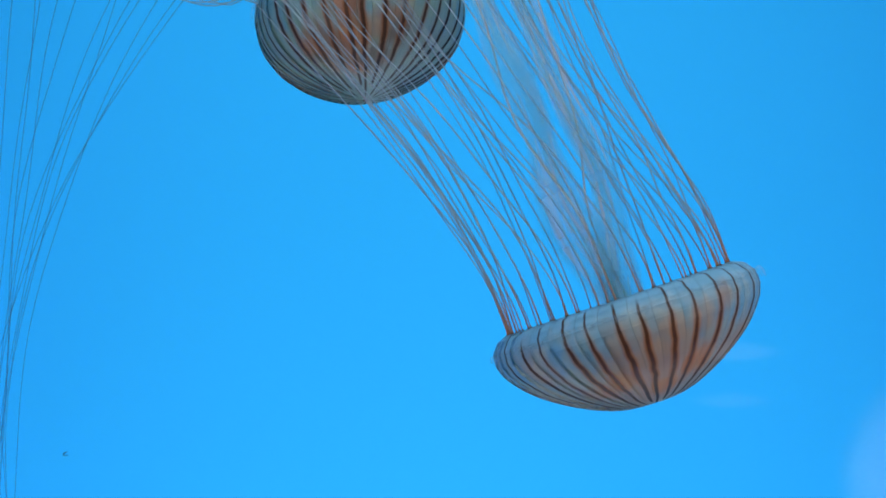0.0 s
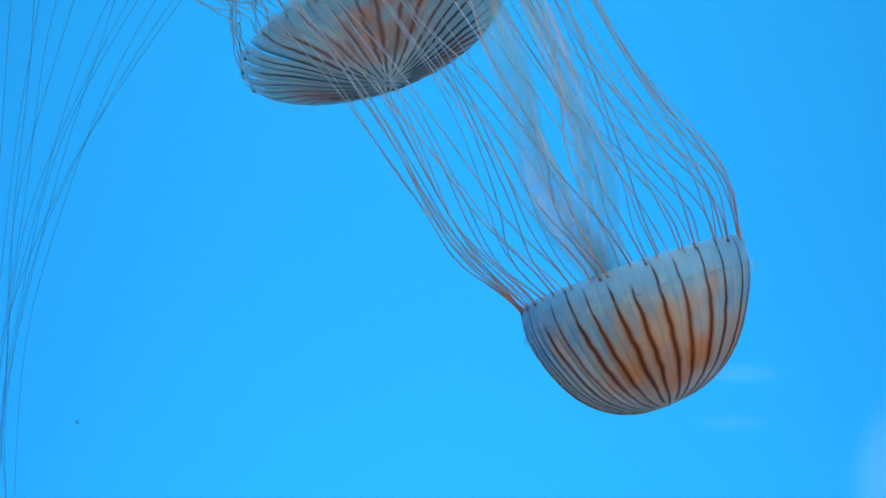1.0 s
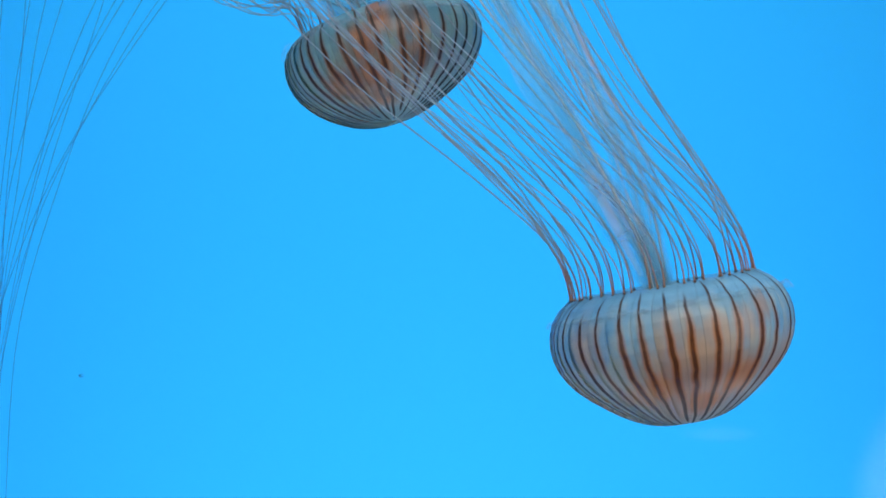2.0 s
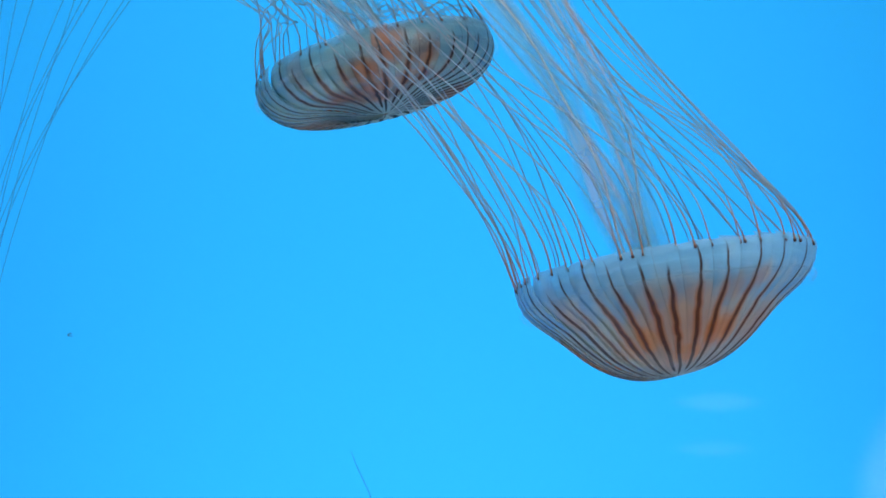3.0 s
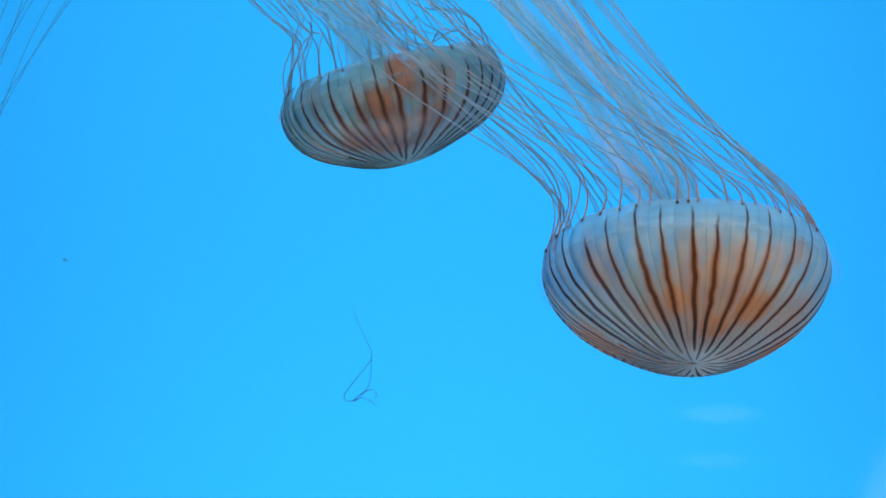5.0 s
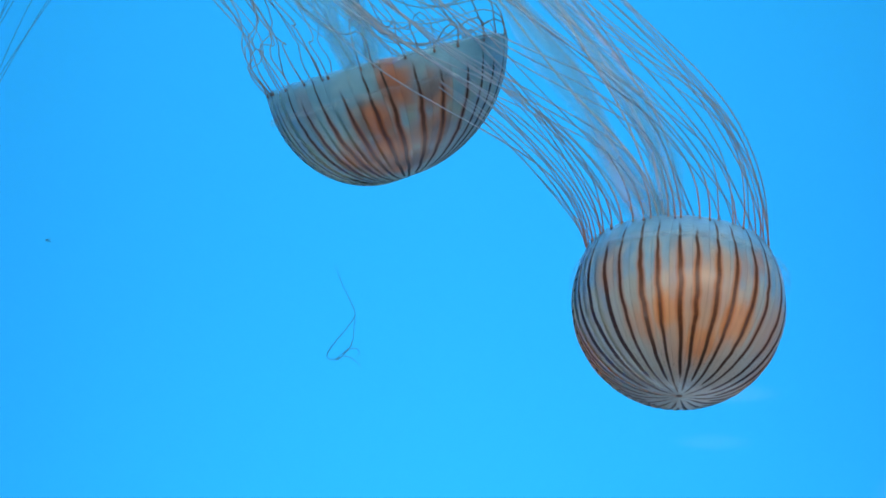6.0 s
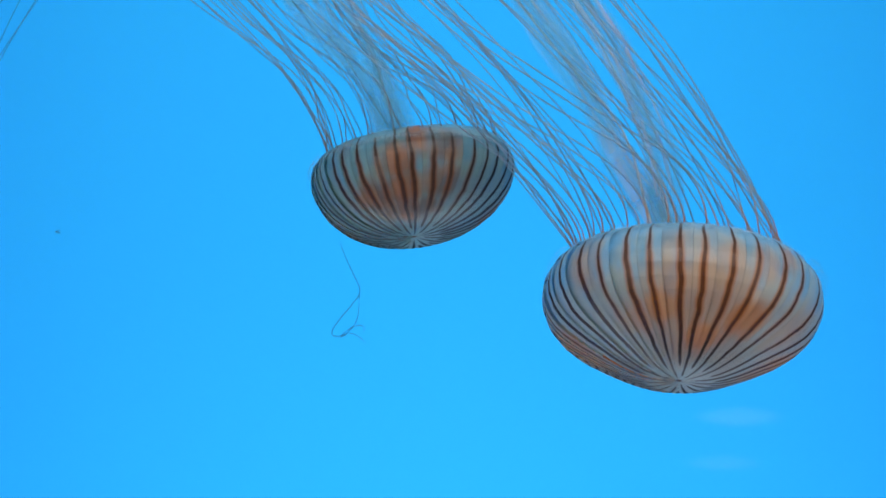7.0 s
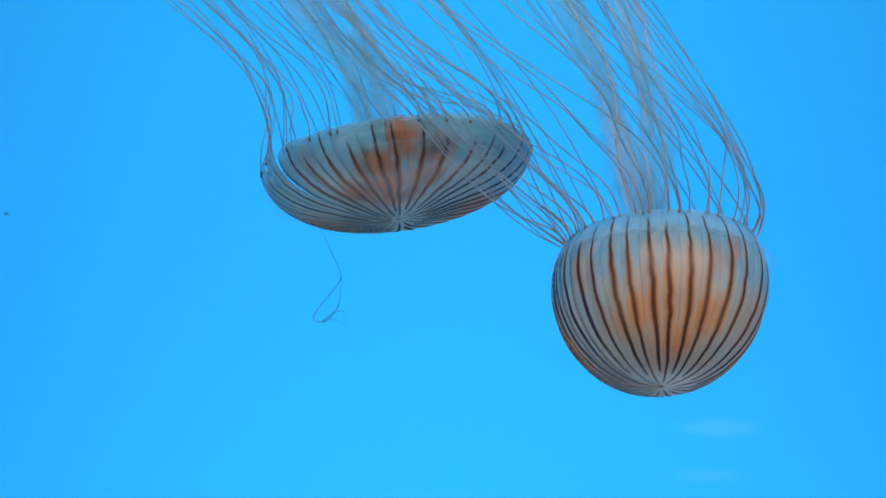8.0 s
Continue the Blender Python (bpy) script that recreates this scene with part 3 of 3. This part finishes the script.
def panel_pose(j, k, turns, three):
    """The pose of one panel from the meridian at its own angle and those a little to each side."""
    a, step_a = turns
    (r, z, th), (r0, z0, _), (r1, z1, _) = three
    er, ez = Vector((math.cos(a), math.sin(a), 0)), Vector((0, 0, 1))
    before = Vector((r0[k] * math.cos(a - step_a), r0[k] * math.sin(a - step_a), z0[k])) + Vector((r0[k + 1] * math.cos(a - step_a), r0[k + 1] * math.sin(a - step_a), z0[k + 1]))
    after = Vector((r1[k] * math.cos(a + step_a), r1[k] * math.sin(a + step_a), z1[k])) + Vector((r1[k + 1] * math.cos(a + step_a), r1[k + 1] * math.sin(a + step_a), z1[k + 1]))
    y = math.cos(th[k]) * er + math.sin(th[k]) * ez
    n = (after - before).cross(y).normalized()
    x = y.cross(n)
    return Matrix.Translation(r[k] * er + z[k] * ez) @ Matrix((x, y, n)).transposed().to_4x4()


class Trail:
    """A tentacle or arm that hangs from the bell and follows it late, like a wave that runs along it."""

    def __init__(self, bell, angle, inset, far, far_way, reach, late, sway, seed, root_len=0.05, kink=0.0):
        self.far, self.far_way, self.reach, self.late, self.sway, self.root_len, self.kink = far, far_way, reach, late, sway, root_len, kink
        rnd = random.Random(seed)
        self.ph = [rnd.uniform(0, 6.28) for _ in range(4)]
        self.grid = np.linspace(0, 8, 161)
        roots, ups = [], []
        for t in self.grid:
            if inset > 0.5:
                roots.append(bell.margin(t, angle, inset))
            else:
                r, z, _ = bell.curve(t, math.pi / 2)
                roots.append(bell.stance(t) @ Vector((0.10 * r[-1] * math.cos(angle), 0.10 * r[-1] * math.sin(angle), 0.45 * z[-1])))
            up = bell.stance(t).to_3x3() @ Vector((0, 0, 1))
            ups.append((up.x, up.y * 0.4, up.z))
        self.roots, self.ups = np.array(roots), np.array(ups)

    def line(self, t, count):
        """Points along the trail at one time."""
        u = np.linspace(0, 1, count)[:, None]
        late = t - self.late * u[:, 0]
        p0 = np.stack([np.interp(late, self.grid, self.roots[:, a]) for a in range(3)], axis=1)
        up = np.stack([np.interp(late, self.grid, self.ups[:, a]) for a in range(3)], axis=1)
        p3 = np.array(self.far(t))
        p1, p2 = p0 + up * self.root_len, p3 + np.array(self.far_way(t)) * self.reach
        v = 1 - u
        p = v ** 3 * p0 + 3 * v * v * u * p1 + 3 * v * u * u * p2 + u ** 3 * p3
        w = self.sway * np.sin(math.pi * u) ** 0.7
        a = np.sin(7 * u - 1.3 * t + self.ph[0]) + 0.5 * np.sin(15 * u - 2.1 * t + self.ph[1])
        b = np.sin(6 * u - 1.1 * t + self.ph[2])
        w = w + self.kink * np.exp(-((u - 0.11) / 0.07) ** 2)
        return p + w * np.concatenate([a, b, 0.3 * np.sin(9 * u - t + self.ph[3])], axis=1)


def chain(trail, t, lengths):
    """The joints of a chain with links of fixed lengths that lies along the trail."""
    pts = trail.line(t, 121)
    run = np.concatenate([[0.0], np.cumsum(np.linalg.norm(np.diff(pts, axis=0), axis=1))])
    want = np.concatenate([[0.0], np.cumsum(lengths)])
    joints = np.stack([np.interp(want, run, pts[:, a]) for a in range(3)], axis=1)
    joints += np.maximum(want - run[-1], 0)[:, None] * (pts[-1] - pts[-4]) / np.linalg.norm(pts[-1] - pts[-4])
    return [Vector(p) for p in joints]


def links(total, count, first):
    """Lengths of the links, short at the root and longer to the end."""
    grow = np.linspace(first, 2 * total / count - first, count)
    return list(grow * total / grow.sum())


def span_of(trail):
    return max(np.linalg.norm(np.diff(trail.line(t, 41), axis=0), axis=1).sum() for t in TIMES[::4])


def thread_parts(name, trail, root, mat, count, radius, tip, num):
    """One tentacle in short tapered pieces; returns (object, trail, piece, lengths)."""
    lengths = links(span_of(trail), count, 0.006)
    knob = lump(name, KNOB, root, (0.0011, 0.0011, 0.0013), num * 9)
    ends = np.concatenate([[0.0], np.cumsum(lengths)]) / sum(lengths)
    made = []
    for i in range(count):
        share = [-0.04, 0.03, 0.5, 0.97, 1.04]
        rad = []
        for s in share:
            u = ends[i] + (ends[i + 1] - ends[i]) * min(max(s, 0), 1)
            r = radius + (tip - radius) * u
            if i == 0:
                r *= 1.0 + 2.4 * max(0, 0.25 - s)
            rad.append(float(r))
        rad[0] *= 0.7
        rad[-1] *= 0.7
        verts, faces, along = tube([(0, s * lengths[i], 0) for s in share], rad, 6)
        uv = [(ends[i] + (ends[i + 1] - ends[i]) * a, num) for a in along]
        made.append((put("tentacle_piece", mesh_of("tentacle_piece", verts, faces, mat, {"along": uv}), knob), trail, i, lengths))
    return made


def arm_parts(trail, root, mat, mat_root, count, width, seed):
    """A frilled oral arm in overlapping ruffled pieces."""
    lengths = links(span_of(trail), count, 0.025)
    knob = lump("oral_arm", mat_root, root, (0.006, 0.006, 0.008), seed)
    ends = np.concatenate([[0.0], np.cumsum(lengths)])
    made = []
    for i in range(count):
        verts, faces, along, edge = [], [], [], []
        ny, nx = 13, 11
        for a in range(ny):
            y = (a / (ny - 1)) * 1.3 - 0.15
            d = (ends[i] + lengths[i] * y) / 0.03
            w = width * (1 - 0.45 * ends[i] / ends[-1] - 0.45 * (ends[i + 1] - ends[i]) / ends[-1] * y)
            for b in range(nx):
                x = 2 * b / (nx - 1) - 1
                ruffle = w * (0.30 * abs(x) * math.sin(d * 1.9 + 3 * x + seed) + 0.12 * x * math.sin(d * 4.3 + seed))
                rim = w * (1 + 0.25 * math.sin(d * 1.7 + 2 * (x > 0) + seed))
                verts.append((x * rim + 0.3 * w * math.sin(d * 0.7 + seed), y * lengths[i], ruffle))
                along.append((x + seed, d * 0.5 + seed))
                edge.append((x, (y - 0.5) / 0.65))
        for a in range(ny - 1):
            for b in range(nx - 1):
                faces.append((a * nx + b, a * nx + b + 1, (a + 1) * nx + b + 1, (a + 1) * nx + b))
        made.append((put("arm_piece", mesh_of("arm_piece", verts, faces, mat, {"along": along, "edge": edge}), knob), trail, i, lengths))
    return made


def along_pose(a, b):
    """A pose at a whose y axis points to b."""
    y = (b - a).normalized()
    n = Vector((0, -1, 0)) - y * -y.y
    n.normalize()
    return Matrix.Translation(a) @ Matrix((y.cross(n), y, n)).transposed().to_4x4()


def gonad(name, root, mat, seed, size):
    """A folded, lumpy lobe."""
    bm = bmesh.new()
    bmesh.ops.create_icosphere(bm, subdivisions=3, radius=1.0)
    for v in bm.verts:
        k = 1 + 0.28 * noise.noise(v.co * 2.3 + Vector((seed, 0, 0))) + 0.12 * noise.noise(v.co * 6 + Vector((0, seed, 0)))
        v.co = Vector((v.co.x * size[0], v.co.y * size[1], v.co.z * size[2])) * k
    me = bpy.data.meshes.new(name)
    bm.to_mesh(me), bm.free()
    me.materials.append(mat)
    me.polygons.foreach_set("use_smooth", np.ones(len(me.polygons), bool))
    return put(name, me, root)


def place_at(x, y, depth):
    """A point in the tank from its offset across and down the picture's middle at one metre."""
    return Vector((x * depth, depth, EYE[2] - y * depth))


def jellyfish(bell, label, skin, thread, arm, cord, organ, count, pieces, exits, arm_exits, seed, radius, arm_width, bold, root_len, kink):
    """exits: seconds, where the outermost tentacles leave above, and how far the right-hand ones lean there; arm_exits: the same for the arms."""
    rnd = random.Random(seed)
    root = tagged(new("jellyfish"), label, "jellyfish")
    parts = {"root": root, "bell": bell, "panels": bell_panels(bell, root, skin, seed, bold) + lappets(bell, root, LAPPET), "threads": [], "organs": []}
    exit_at, arm_at, drop = glide(exits), glide(arm_exits), -0.26
    for i in range(count):
        angle = 2 * math.pi * (i + 0.5 * rnd.uniform(-1, 1)) / count
        q = min(1.03, max(-0.05, 0.5 + 0.5 * math.cos(angle) + rnd.uniform(-0.16, 0.16)))
        near = math.sin(angle)
        dep = bell.depth + 0.05 * near + rnd.uniform(-0.02, 0.02)

        def far(t, q=q, dep=dep, drop=drop + rnd.uniform(-0.02, 0.02)):
            a, b, _ = exit_at(t)
            return place_at(a + (b - a) * q, drop, dep)

        def way(t, q=q, off=rnd.uniform(-0.10, 0.10)):
            return Vector((0.72 + (exit_at(t)[2] - 0.72) * q + off, 0, -0.80)).normalized()
        trail = Trail(bell, angle, 0.955, far, way, rnd.uniform(0.11, 0.17), rnd.uniform(0.65, 1.0), 0.0020, seed * 100 + i, rnd.uniform(*root_len), kink * rnd.random())
        thick = radius * rnd.uniform(0.72, 1.12)
        parts["threads"] += thread_parts("tentacle", trail, root, thread, pieces, thick, thick * 0.62, rnd.random())
    for i in range(4):
        angle = 2 * math.pi * (i + 0.3) / 4

        def far(t, off=0.030 * math.cos(angle), dep=bell.depth + 0.02 * math.sin(angle), drop=drop - 0.02):
            return place_at(arm_at(t)[0] + off, drop, dep)

        def way(t):
            return Vector((arm_at(t)[1], 0, -0.80)).normalized()
        trail = Trail(bell, angle, 0.1, far, way, 0.13, 0.5, 0.004, seed * 77 + i, 0.10)
        parts["threads"] += arm_parts(trail, root, arm, organ, 9, arm_width * (1.0, 0.75, 1.15, 0.6)[i], seed + i * 1.7)
        if i % 2 == 0:
            parts["threads"] += thread_parts("oral_arm", Trail(bell, angle + 0.5, 0.1, far, way, 0.12, 0.55, 0.006, seed * 79 + i, 0.09), root, cord, pieces, radius * 1.7, radius * 1.2, rnd.random())
    for i in range(4):
        parts["organs"].append((gonad("gonad", root, organ, seed + i * 3.1, (bell.length * 0.16, bell.length * 0.13, bell.length * 0.05)), bell.spin + math.pi / 4 + i * math.pi / 2))
    return parts


def key_jellyfish(parts):
    bell = parts["bell"]
    poses = {t: bell.stance(t) for t in TIMES}
    back = {t: poses[t].inverted() for t in TIMES}
    curves = {(t, j): [bell.curve(t, bell.spin + bell.turns[j] + d) for d in (0, -0.06, 0.06)] for t in TIMES for j in range(GORES)}
    walk(parts["root"], [(t, poses[t]) for t in TIMES])
    for ob, j, k in parts["panels"]:
        walk(ob, [(t, panel_pose(j, k, (bell.spin + bell.turns[j], 0.06), curves[t, j])) for t in TIMES])
    lines = {}
    for ob, trail, i, lengths in parts["threads"]:
        if id(trail) not in lines:
            lines[id(trail)] = {t: chain(trail, t, lengths) for t in TIMES}
        line = lines[id(trail)]
        start = {t: back[t] @ line[t][0] for t in TIMES}
        if i == 0:
            walk(ob.parent, [(t, Matrix.Translation(start[t])) for t in TIMES])
        walk(ob, [(t, Matrix.Translation(-start[t]) @ back[t] @ along_pose(line[t][i], line[t][i + 1])) for t in TIMES])
    for ob, angle in parts["organs"]:
        rows = []
        for t in TIMES:
            r, z, th = bell.curve(t, angle)
            er = Vector((math.cos(angle), math.sin(angle), 0))
            y = math.cos(th[5]) * er + math.sin(th[5]) * Vector((0, 0, 1))
            n = math.sin(th[5]) * er - math.cos(th[5]) * Vector((0, 0, 1))
            m = Matrix((y.cross(n), y, n)).transposed().to_4x4()
            rows.append((t, Matrix.Translation(r[5] * er + Vector((0, 0, z[5])) - 0.012 * n) @ m))
        walk(ob, rows)


NEAR_BELL = Bell(NEAR_A + NEAR_B + NEAR_C + NEAR_D + NEAR_E, 0.80, 0.1393, math.pi / 2 * 3, (-97, -83, -71, -57, -46.7, -34, -24, -11.4, -1.8, 10.2, 21, 34.4, 45.8, 62, 75, 87),
                 (0, 0, 0, 0, 0, -2, -3, 0, 3.5, 4.5, 3.5, 2.5, 1, 0, 0, 0))
FAR_BELL = Bell(FAR_A + FAR_B + FAR_C + FAR_D + FAR_E, 0.92, 0.1388, math.pi / 2 * 3, (-89, -76, -63.5, -48, -39.7, -28, -15.5, -2.8, 6, 19.5, 31, 45, 55, 64, 76, 88),
                (0, 0, 0, 0, 0, 0, -1, -0.5, -1, -1, 1.5, 2, 1.5, 1, 0, 0))
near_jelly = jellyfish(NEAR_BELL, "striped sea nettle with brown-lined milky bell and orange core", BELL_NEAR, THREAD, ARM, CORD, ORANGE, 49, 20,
                       ((0, -0.175, 0.095, 0.30), (1.7, -0.165, 0.098, 0.35), (3.5, -0.150, 0.085, 0.52), (4.5, -0.140, 0.092, 0.50), (5.6, -0.135, 0.080, 0.75), (6.5, -0.135, 0.080, 0.85), (8, -0.150, 0.120, 0.50)),
                       ((0, 0.015, 0.35), (3.5, 0.012, 0.6), (5, 0.0, 0.7), (6.5, 0.005, 0.85), (8, 0.075, 0.6)), 5, 0.00051, 0.0145, 1.5, (0.05, 0.09), 0.0)
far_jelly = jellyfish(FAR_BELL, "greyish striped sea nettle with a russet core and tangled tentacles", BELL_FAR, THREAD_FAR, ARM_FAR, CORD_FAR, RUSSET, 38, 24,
                      ((0, -0.265, -0.090, 0.26), (2.5, -0.215, -0.060, 0.26), (4.5, -0.190, -0.045, 0.26), (6.5, -0.230, -0.075, 0.26), (8, -0.262, -0.090, 0.26)),
                      ((0, -0.125, 0.45), (8, -0.142, 0.45)), 9, 0.00046, 0.013, 1.45, (0.05, 0.09), 0.0028)


# ---- trailing tentacles of a third animal, out of sight above ----
def third_jellyfish():
    rnd = random.Random(21)
    root = tagged(new("jellyfish"), "faint trailing tentacles of a distant jellyfish", "jellyfish")
    depth = 1.15
    for i in range(13):
        q = i / 12
        top, bottom = -0.37 + 0.225 * q + rnd.uniform(-0.012, 0.012), -0.374 + 0.024 * rnd.random()
        bulge = rnd.uniform(-0.007, 0.007)
        pts, rad = [], []
        for k in range(33):
            s = k / 32
            x = bottom + (top - bottom) * (1 - s) ** (1.5 + 0.9 * q) + bulge * math.sin(2.2 * math.pi * s + i) + 0.0012 * math.sin(15 * s + 2 * i)
            pts.append(place_at(x, -0.27 + 0.52 * s, depth + 0.02 * math.sin(i * 2.4 + 2 * s)))
            rad.append(0.00050 * (1 - 0.35 * s))
        verts, faces, along = tube(pts, rad, 5)
        put("tentacle", mesh_of("tentacle", verts, faces, THREAD_HAZED, {"along": [(a, q) for a in along]}), root)
    return root, depth


third, THIRD_DEPTH = third_jellyfish()


# ---- drifting shreds ----
def shred(points, radius, label):
    verts, faces, _ = tube(points, [radius * (1 - 0.5 * abs(2 * i / (len(points) - 1) - 1)) for i in range(len(points))], 5)
    return tagged(new("drifting_shred", mesh_of("drifting_shred", verts, faces, DEBRIS)), label, "debris")


def curl(turns, size, length, seed, count=40):
    rnd = random.Random(seed)
    ph = rnd.uniform(0, 6)
    pts = []
    for i in range(count):
        s = i / (count - 1)
        pts.append((size * (1.6 * s * s - s) + size * 0.35 * math.sin(turns * s * s * 6.28 + ph), 0.004 * math.sin(5 * s + ph), -length * (s + 0.12 * math.sin(turns * 6.28 * s * s))))
    return pts


STRAND = ((0, 0), (10, 28), (24, 58), (35, 85), (22, 108), (2, 132), (-14, 155), (-10, 166), (4, 164), (18, 160), (34, 166), (46, 178))


def smooth_line(points, scale, depth_wave):
    """A curve through points that are given across and down."""
    at = glide([(i, x, y) for i, (x, y) in enumerate(points)])
    return [(at(t)[0] * scale, depth_wave * math.sin(t), -at(t)[1] * scale) for t in np.linspace(0, len(points) - 1, 60)]


BRANCH = ((35, 85), (33, 108), (31, 130), (24, 146), (8, 158), (2, 166), (10, 162), (22, 150), (36, 146), (43, 154), (38, 160))


def forked_strand(radius):
    """Two thin filaments that part at a knot."""
    verts, faces = [], []
    for line in (STRAND, BRANCH):
        pts = smooth_line(line, 0.00049, 0.003)
        v, f, _ = tube(pts, [radius * (1 - 0.5 * abs(2 * i / (len(pts) - 1) - 1)) for i in range(len(pts))], 5)
        faces += [tuple(k + len(verts) for k in face) for face in f]
        verts += v
    return tagged(new("drifting_shred", mesh_of("drifting_shred", verts, faces, DEBRIS)), "thin forked blue-grey mucus strand drifting in the water", "debris")


strand = forked_strand(0.00034)
speck = shred(curl(0.35, 0.013, 0.002, 8, 14), 0.0005, "tiny dark shred drifting in the water")


def motions():
    key_jellyfish(near_jelly)
    key_jellyfish(far_jelly)
    d = THIRD_DEPTH
    walk(third, [(t, pose(x * d, 0, z * d)) for t, x, z in
                 ((0, 0.0, 0.0), (1.5, -0.002, 0.004), (3.0, -0.028, 0.02), (4.5, -0.058, 0.03), (6.0, -0.078, 0.040), (7.0, -0.085, 0.045), (8.0, -0.118, 0.055))])
    d = 2.2
    for ob, rows in ((panel, ((0, 0.364, 0.186), (1, 0.372, 0.186), (1.7, 0.374, 0.196), (3, 0.376, 0.194), (4.5, 0.376, 0.206), (6, 0.384, 0.24), (8, 0.40, 0.28))),
                     (bar_upper, ((0, 0.240, 0.084), (1, 0.242, 0.102), (2.8, 0.222, 0.122), (3.4, 0.234, 0.132), (4.7, 0.226, 0.139), (5.8, 0.234, 0.116), (6.5, 0.244, 0.132), (7.2, 0.240, 0.138), (8, 0.226, 0.146))),
                     (bar_lower, ((0, 0.236, 0.124), (1, 0.238, 0.142), (2.8, 0.218, 0.160), (3.4, 0.230, 0.170), (4.7, 0.222, 0.177), (5.8, 0.220, 0.156), (6.5, 0.226, 0.170), (7.2, 0.229, 0.176), (8, 0.216, 0.185)))):
        walk(ob, [(t, pose(x * d, 0.62 - d, EYE[2] - y * d)) for t, x, y in rows])
    d = 1.06
    walk(strand, [(t, pose(x * d, d, EYE[2] - y * d)) for t, x, y in
                  ((0.0, -0.084, 0.300), (1.5, -0.080, 0.235), (2.8, -0.077, 0.174), (3.4, -0.072, 0.146), (4.0, -0.071, 0.116), (4.7, -0.071, 0.067),
                   (5.8, -0.088, 0.016), (6.5, -0.088, 0.009), (7.2, -0.083, -0.010), (7.7, -0.096, -0.014), (8.0, -0.099, -0.017))])
    d = 0.95
    walk(speck, [(t, pose(x * d, d, EYE[2] - y * d)) for t, x, y in
                 ((0.0, -0.312, 0.166), (0.6, -0.309, 0.147), (1.0, -0.302, 0.140), (1.7, -0.297, 0.116), (2.8, -0.309, 0.072), (3.4, -0.306, 0.065),
                  (4.0, -0.305, 0.051), (4.7, -0.307, 0.020), (5.8, -0.327, -0.009), (6.5, -0.321, -0.006), (7.2, -0.318, -0.020), (7.7, -0.346, -0.026), (8.0, -0.360, -0.03))])


motions()
